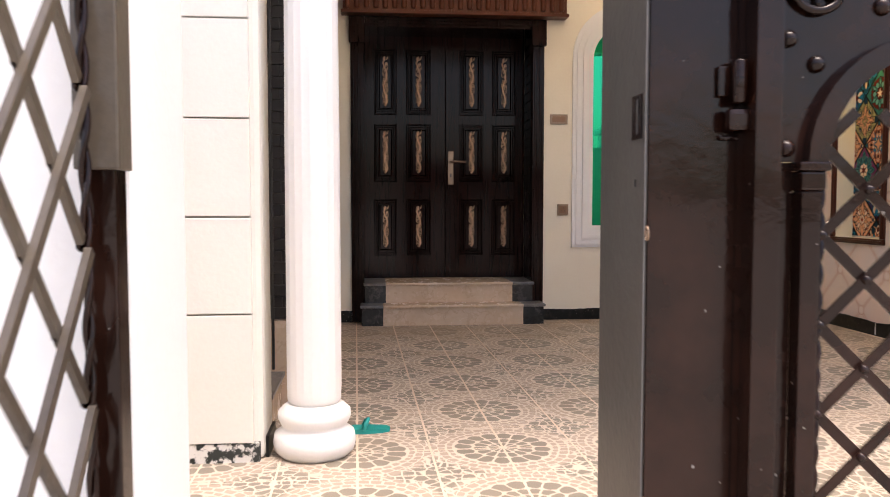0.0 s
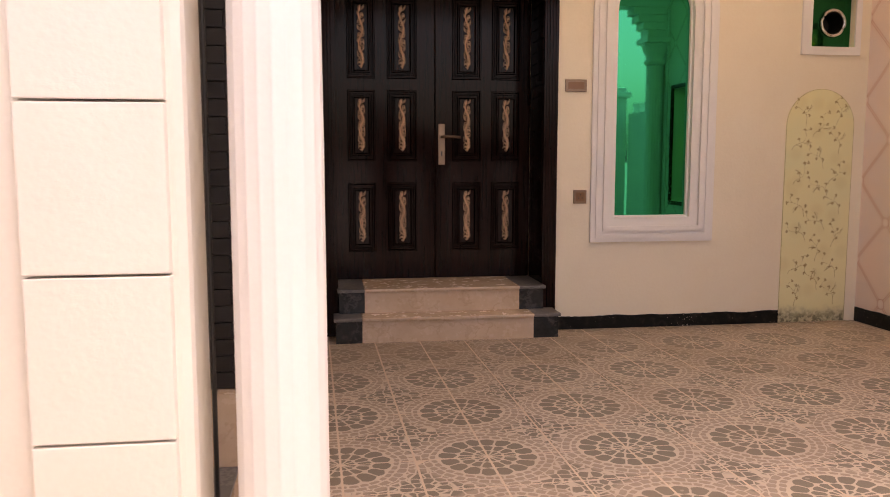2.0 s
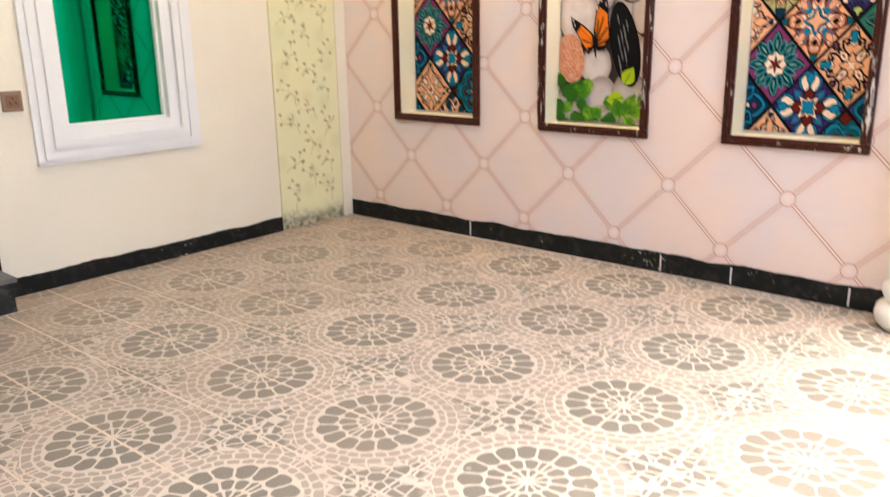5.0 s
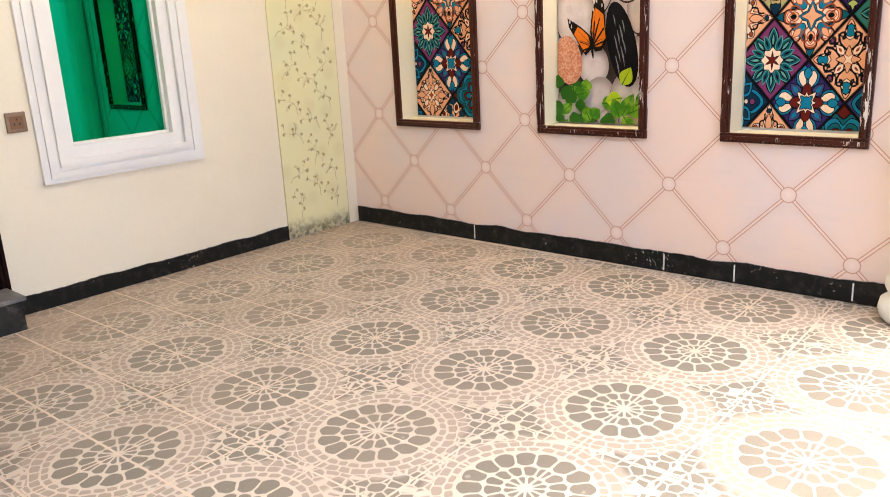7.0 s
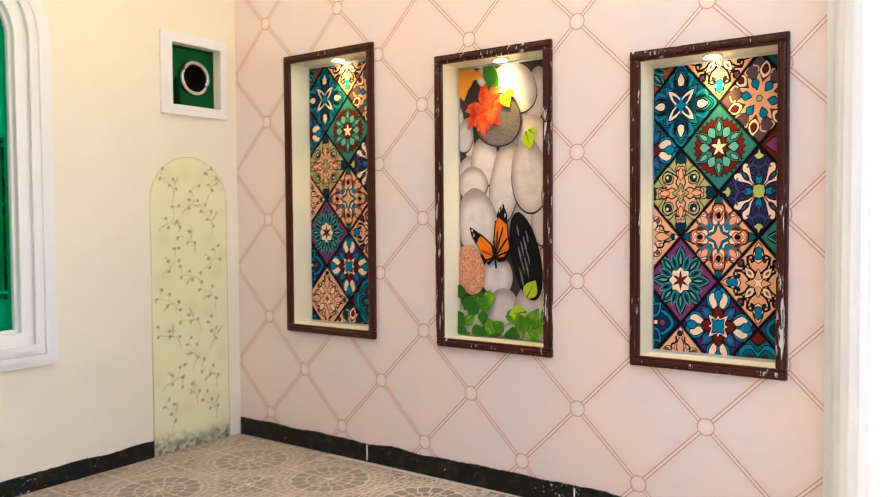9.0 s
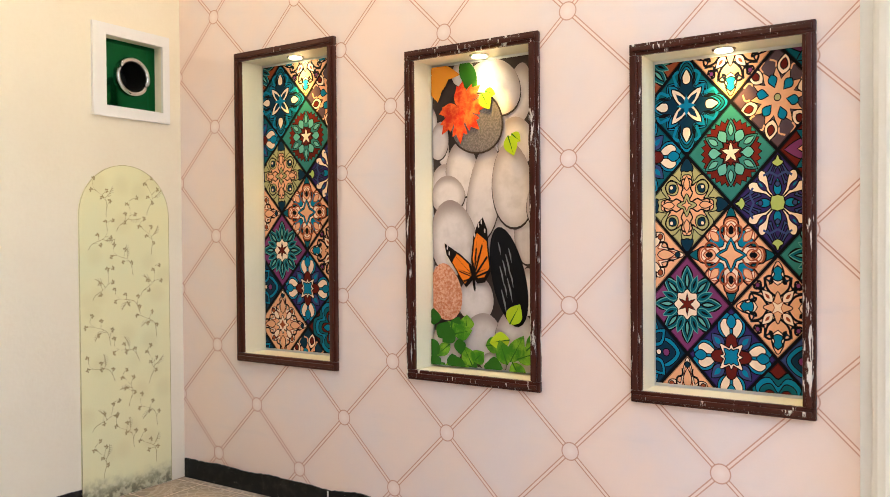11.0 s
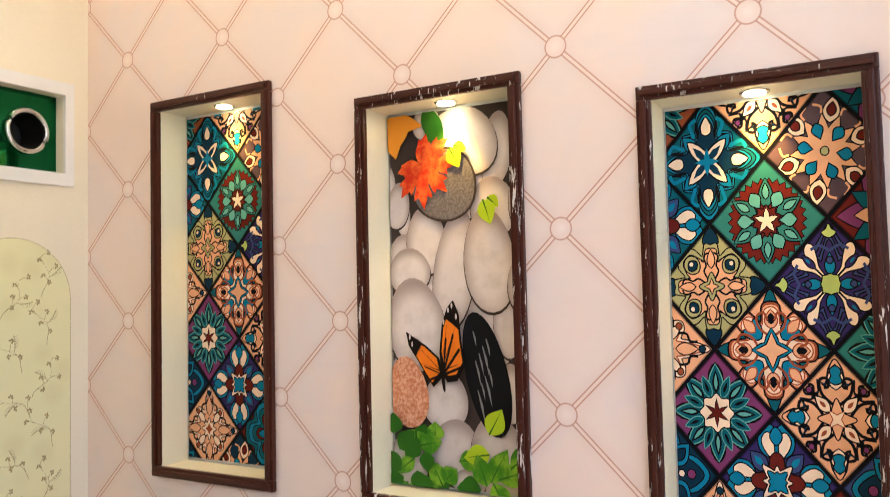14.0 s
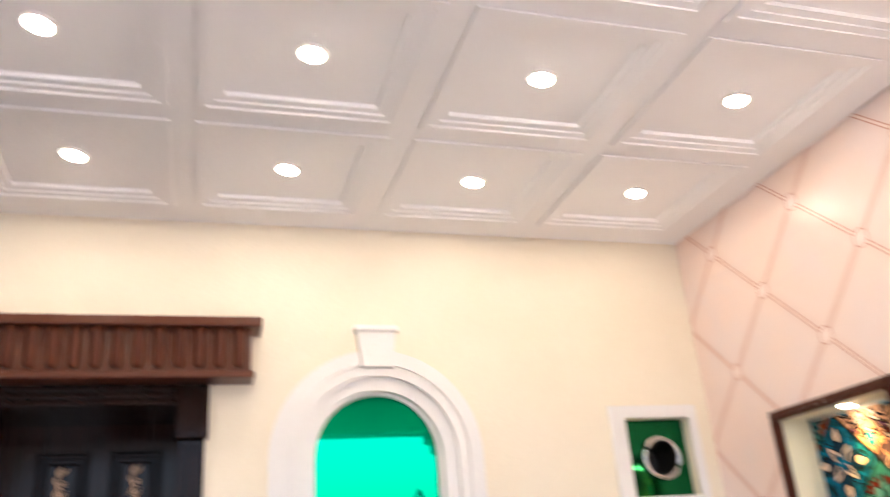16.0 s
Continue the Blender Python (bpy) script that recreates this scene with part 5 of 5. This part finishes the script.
# ground colour and pattern of each tile, by column and row from the top
TILES = {
    (0, 0): ("peach", tile_scroll), (-1, -1): ("teal", tile_star), (1, -1): ("mauve", tile_burst),
    (-2, 0): ("rust", tile_plum), (2, 0): ("teal", tile_dart),
    (0, -2): ("green", tile_green), (-2, -2): ("teal", tile_cross), (2, -2): ("wine", tile_dart),
    (-1, -3): ("sand", tile_lace), (1, -3): ("violet", tile_leaves),
    (0, -4): ("peach", tile_knot), (-2, -4): ("peach", tile_lattice), (2, -4): ("green", tile_plum),
    (-1, -5): ("plum", tile_plum), (1, -5): ("peach", tile_scroll),
    (0, -6): ("violet", tile_cross), (-2, -6): ("navy", tile_moon), (2, -6): ("steel", tile_moon),
    (-1, -7): ("peach", tile_lattice), (1, -7): ("wine", tile_bloom),
    (0, -8): ("navy", tile_burst), (-2, -8): ("navy", tile_moon), (2, -8): ("teal", tile_star),
}


def tile_print(ob, y0, y1, h, du, dv, top, shift):
    """A poster of patterned tiles set on their points. +u on the print runs against +y."""
    hw = (y1 - y0) / 2 - 0.044
    clip = window(-hw, hw, 0.05, h - 0.05)
    bm = bmesh.new()
    x = 0.1365
    poly(bm, [(-hw, 0.05), (hw, 0.05), (hw, h - 0.05), (-hw, h - 0.05)], x + 0.001, TINT_AT["ink"], clip)
    for (i, j), (back, draw) in TILES.items():
        cu, cv = -(shift + i * du), top + j * dv
        for step, (k, tint) in enumerate(((0.985, "ink"), (0.955, back + " edge"), (0.925, back))):
            poly(bm, [(cu - du * k, cv), (cu, cv - dv * k), (cu + du * k, cv), (cu, cv + dv * k)], x - 0.0001 * step, TINT_AT[tint], clip)
        inside = clip + [(sa / du, sb / dv, 0.96 + sa * cu / du + sb * cv / dv) for sa in (1, -1) for sb in (1, -1)]
        draw(Motif(bm, cu, cv, du, dv, x - 0.0005, inside))
    return part("poster", bm, TINT_MATS, ob, "poster of colourful patterned tiles set diagonally")


def pebble_poster(ob, y0, y1, h):
    hw = (y1 - y0) / 2 - 0.044
    W, H = 2 * hw, h - 0.1
    clip = window(-hw, hw, 0.05, h - 0.05)
    mats = [M_PEBBLE, plain("print shadow", (0.05, 0.035, 0.03), 0.35, spec=0.12), speckled("print grey stone", (0.12, 0.105, 0.105), (0.20, 0.175, 0.175), 120, spec=0.12), plain("print black stone", (0.012, 0.012, 0.014), 0.2, spec=0.12),
            speckled("print terracotta", (0.56, 0.19, 0.085), (0.75, 0.42, 0.28), 90, spec=0.12), speckled("print red leaf", (0.62, 0.03, 0.012), (0.85, 0.16, 0.03), 22, spec=0.12), plain("print orange leaf", (0.8, 0.3, 0.03), 0.35, spec=0.12),
            speckled("print leaf green", (0.05, 0.20, 0.012), (0.22, 0.42, 0.03), 18, spec=0.12), plain("print dark green", (0.03, 0.13, 0.012), 0.35, spec=0.12), plain("print wing orange", (0.85, 0.2, 0.015), 0.35, spec=0.12),
            plain("print wing black", (0.012, 0.008, 0.007), 0.35, spec=0.12), plain("print lime", (0.4, 0.55, 0.02), 0.35, spec=0.12), plain("print stone streak", (0.2, 0.2, 0.21), 0.35, spec=0.12)]
    bm = bmesh.new()
    uv = bm.loops.layers.uv.new("UVMap")
    depth = [0.1365]

    def at(a, b):       # 0..1 across as seen, 0..1 down
        return (hw - a * W, h - 0.05 - b * H)

    def shape(pts, mat):
        depth[0] -= 0.00018
        return poly(bm, [at(a, b) for a, b in pts], depth[0], mat, clip)

    def oval(a, b, ra, rb, turn, mat, n=28, egg=0.12):
        c, s = math.cos(radians(turn)), math.sin(radians(turn))
        k = W / H
        pts = []
        for i in range(n):
            t = 2 * math.pi * i / n
            u, v = ra * math.cos(t) * (1 + egg * math.sin(t)), rb * math.sin(t)
            pts.append((a + u * c - v * s, b + (u * s + v * c) * k))
        f = shape(pts, mat)
        if f:
            cu, cv = at(a, b)
            for loop in f.loops:
                d = loop.vert.co
                p, r = -(d.y - cu) / W, -(d.z - cv) / W
                loop[uv].uv = ((p * c + r * s) / ra, (-p * s + r * c) / rb)
        return f

    def leaf(a, b, length, width, turn, mat, vein=None):
        c, s = math.cos(radians(turn)), math.sin(radians(turn))
        k = W / H
        def tr(u, v):
            return (a + u * c - v * s, b + (u * s + v * c) * k)
        pts = [tr(length * t, width * math.sin(math.pi * t ** 0.8)) for t in (i / 10 for i in range(11))]
        pts += [tr(length * t, -width * math.sin(math.pi * t ** 0.8)) for t in (1 - i / 10 for i in range(1, 10))]
        shape(pts, mat)
        if vein is not None:
            shape([tr(0, 0.006), tr(length * 0.95, 0), tr(0, -0.006)], vein)

    shape([(0, 0), (1, 0), (1, 1), (0, 1)], 1)
    stones = [(0.78, 0.12, 0.098, 0.21, 8), (0.606, 0.211, 0.075, 0.18, 4), (0.1, 0.274, 0.047, 0.12, 0), (0.105, 0.385, 0.112, 0.124, 0), (0.687, 0.593, 0.168, 0.21, -15), (0.827, 0.57, 0.079, 0.19, -6), (0.338, 0.499, 0.084, 0.2, 6), (0.105, 0.692, 0.103, 0.092, 0), (-0.035, 0.184, 0.07, 0.12, 0), (0.291, 0.028, 0.093, 0.1, 0), (0.559, 0.086, 0.228, 0.184, 28), (0.757, 0.269, 0.14, 0.168, -10), (0.063, 0.247, 0.079, 0.136, 8), (0.273, 0.347, 0.13, 0.196, -4), (0.14, 0.428, 0.14, 0.132, -10), (0.478, 0.426, 0.13, 0.339, 8), (0.722, 0.406, 0.154, 0.289, -5), (0.186, 0.573, 0.191, 0.267, -8), (0.396, 0.775, 0.144, 0.16, 12), (0.454, 0.899, 0.158, 0.168, 15), (0.85, 0.747, 0.084, 0.16, 0), (0.757, 0.91, 0.172, 0.23, -8), (0.548, 0.98, 0.103, 0.072, 0), (0.105, 0.939, 0.14, 0.14, 0), (0.979, 0.467, 0.116, 0.18, 0), (0.99, 0.236, 0.103, 0.22, 6), (1.013, 0.85, 0.116, 0.18, 0)]
    for a, b, ra, rb, turn in stones:
        oval(a, b + 0.004, ra * 1.16, rb * 1.16, turn, 1)
        oval(a, b, ra * 1.13, rb * 1.13, turn, 0)
    oval(0.42, 0.2, 0.24, 0.24, 15, 1)
    oval(0.42, 0.2, 0.225, 0.225, 15, 2)
    oval(0.12, 0.755, 0.15, 0.23, -8, 4)
    oval(0.69, 0.70, 0.145, 0.39, -13, 3, egg=0.05)
    for k in range(9):
        u, v, l = 0.60 + 0.013 * k, 0.59 + 0.019 * ((k * 4) % 9), 0.5 + 0.5 * math.sin(k * 2.3) ** 2
        shape([(u, v), (u + 0.006, v), (u + 0.03 * l + 0.008, v + 0.04 * l), (u + 0.05 * l, v + 0.085 * l), (u + 0.022 * l, v + 0.042 * l)], 12)
    for a, b, l, w, t in ((0.02, 0.02, 0.24, 0.07, 80), (-0.02, 0.01, 0.3, 0.06, 12), (0.12, 0.0, 0.22, 0.06, 100)):
        leaf(a, b, l, w, t, 6)
    leaf(0.28, -0.01, 0.3, 0.07, 60, 8)
    leaf(0.36, 0.0, 0.22, 0.06, 100, 8)
    for t, l in ((5, 0.27), (45, 0.28), (85, 0.3), (125, 0.26), (-35, 0.26), (165, 0.18), (-75, 0.2)):
        leaf(0.25, 0.14, l, 0.05, t, 5)
        leaf(0.25 + 0.45 * l * math.cos(radians(t)), 0.14 + 0.45 * l * math.sin(radians(t)) * W / H, l * 0.4, 0.025, t + 35, 5)
        leaf(0.25 + 0.45 * l * math.cos(radians(t)), 0.14 + 0.45 * l * math.sin(radians(t)) * W / H, l * 0.4, 0.025, t - 35, 5)
    leaf(0.47, 0.105, 0.15, 0.055, 62, 11, 8)
    leaf(0.5, 0.10, 0.10, 0.04, 20, 11, 8)
    leaf(0.70, 0.25, 0.165, 0.06, 72, 11, 8)
    leaf(0.73, 0.245, 0.10, 0.045, 40, 11, 8)
    # butterfly
    ground = at

    def shifted(a, b):
        return ground(0.395 + 0.86 * (a - 0.445), 0.715 + 0.96 * (b - 0.735))

    at = shifted
    body = (0.425, 0.715)
    for pts in (((0.445, 0.728), (0.41, 0.678), (0.30, 0.645), (0.13, 0.608), (0.15, 0.645), (0.24, 0.695), (0.30, 0.73), (0.36, 0.76)),
                ((0.445, 0.728), (0.415, 0.665), (0.44, 0.585), (0.49, 0.54), (0.54, 0.52), (0.585, 0.56), (0.60, 0.63), (0.625, 0.70), (0.56, 0.74), (0.48, 0.745))):
        shape(pts, 10)
        c = (sum(p[0] for p in pts) / len(pts), sum(p[1] for p in pts) / len(pts))
        inset = [(c[0] + 0.82 * (p[0] - c[0]), c[1] + 0.82 * (p[1] - c[1])) for p in pts]
        shape(inset, 9)
        for p in inset[1::2]:
            shape([(body[0], body[1] - 0.002), p, (body[0] + 0.004, body[1] + 0.002)], 10)
    shape([(0.13, 0.608), (0.27, 0.640), (0.23, 0.662), (0.21, 0.678), (0.15, 0.645)], 10)
    shape([(0.46, 0.567), (0.49, 0.54), (0.54, 0.52), (0.585, 0.56), (0.595, 0.605), (0.53, 0.585)], 10)
    for a, b in ((0.28, 0.70), (0.33, 0.735), (0.36, 0.69), (0.47, 0.62), (0.53, 0.61), (0.58, 0.65), (0.59, 0.70)):
        shape([(0.44, 0.722), (a, b), (a + 0.012, b + 0.006), (0.452, 0.727)], 10)
    oval(0.445, 0.735, 0.014, 0.09, -8, 10)
    for a, b in ((0.165, 0.622), (0.185, 0.642), (0.50, 0.547), (0.53, 0.535), (0.565, 0.565), (0.46, 0.58)):
        shape(disc(a, b, 0.008, 8), 0)
    at = ground
    rnd = random.Random(5)
    for k in range(26):
        leaf(0.02 + 0.5 * rnd.random(), 0.86 + 0.14 * rnd.random(), 0.12 + 0.08 * rnd.random(), 0.05 + 0.02 * rnd.random(), rnd.uniform(-150, 150), 7 if rnd.random() < 0.6 else 8, 8)
    for a, b, l, t in ((0.72, 0.97, 0.24, -60), (0.72, 0.9, 0.18, 170), (0.72, 0.85, 0.18, -60), (0.78, 0.96, 0.22, -20), (0.74, 0.97, 0.22, 60), (0.86, 0.93, 0.24, -40), (0.9, 0.99, 0.2, 10), (0.7, 0.98, 0.2, -110)):
        leaf(a, b, l, 0.07, t, 7 if l > 0.19 else 11, 8)
    return part("poster", bm, mats, ob, "poster of pebbles, butterfly and red leaves")


a, b, c = NICHES
ob = niche(*a, M_FRAME2, "tall lit niche framed in brown wood, patterned tile poster")
tile_print(ob, a[0], a[1], a[3] - a[2], 0.1706, 0.1885, 1.496, 0.0106)
ob = niche(*b, M_FRAME, "lit niche in chipped brown frame, pebble and butterfly poster")
pebble_poster(ob, b[0], b[1], b[3] - b[2])
ob = niche(*c, M_FRAME, "lit niche in chipped brown frame, colourful tile poster")
tile_print(ob, c[0], c[1], c[3] - c[2], 0.157, 0.183, 1.265, 0.0094)

# ---- ceiling downlights ----
first = thing("ceiling_light", "round recessed white ceiling downlight, switched on", "downlight", (CX[0], CY[0], CEIL + 0.019), "coffer downlights")
part("rim", lathe(bmesh.new(), [(0.036, -0.004), (0.047, -0.006), (0.05, 0.0)], n=28), M_TRIM, first)
part("lens", lathe(bmesh.new(), [(0.036, -0.009), (0.036, -0.0045)], n=28), M_LAMP, first)
for i, x in enumerate(CX):
    for j, y in enumerate(CY):
        if i + j:
            copy_thing(first, pose(x, y, CEIL + 0.019))

# ---- black split stone on the house corner ----
rnd = random.Random(3)
rest = bmesh.new()
shared = {}
for row in range(49):
    z = 0.405 + 0.055 * row
    xs = [-0.3, -0.3 + 0.17 + 0.16 * (row % 2), 0.1905]
    for a, b in zip(xs, xs[1:]):
        key = round(b - a, 3)
        if key not in shared:
            shared[key] = mesh_of("stone_strip", boxed(0.001, key - 0.001, -0.014, 0.0, 0.0, 0.051, bevel=0.0015), M_STRIP)
        ob = new("stone_strip", shared[key])
        ob.parent = wall_west
        ob.location = (a, 6.829 - 0.004 * rnd.random(), z)
    y = 6.83
    while y < 9.3:
        l = min(0.3 + 0.2 * rnd.random(), 9.36 - y)
        box(rest, 0.191, 0.2 + 0.004 * rnd.random(), y + 0.001, y + l - 0.001, z, z + 0.051)
        y += l
ob = new("stone_strips", mesh_of("stone_strips", rest, M_STRIP))
ob.parent = wall_west
tagged(ob, kind="stuff")

# ---- floor tiles ----
a = radians(FLOOR_TURN)
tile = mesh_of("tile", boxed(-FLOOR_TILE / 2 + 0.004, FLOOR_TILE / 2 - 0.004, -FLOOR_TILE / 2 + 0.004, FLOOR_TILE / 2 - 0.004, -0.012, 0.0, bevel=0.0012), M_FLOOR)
rest = bmesh.new()
for i in range(-14, 9):
    for j in range(-11, 10):
        u, v = (i + 0.5) * FLOOR_TILE, (j + 0.5) * FLOOR_TILE
        x, y = FLOOR_AT[0] + u * math.cos(a) - v * math.sin(a), FLOOR_AT[1] + u * math.sin(a) + v * math.cos(a)
        if not (-1.6 < x < 4.2 and 4.5 < y < 9.45):
            continue
        m = pose(x, y, 0.0005 * math.sin(i * 7.3 + j * 3.1) - 0.0005, 0.06 * math.sin(i * 2.7 + j), 0.06 * math.sin(j * 3.3 + i), FLOOR_TURN)
        if x > 0.1 and y > 5.0:
            ob = new("tile", tile)
            ob.parent = floor
            ob.matrix_basis = m
        else:
            h = FLOOR_TILE / 2 - 0.004
            b = len(rest.verts)
            box(rest, -h, h, -h, h, -0.012, 0.0)
            rest.verts.ensure_lookup_table()
            for q in rest.verts[b:]:
                q.co = m @ q.co
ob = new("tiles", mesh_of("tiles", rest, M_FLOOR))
ob.parent = floor
tagged(ob, kind="stuff")
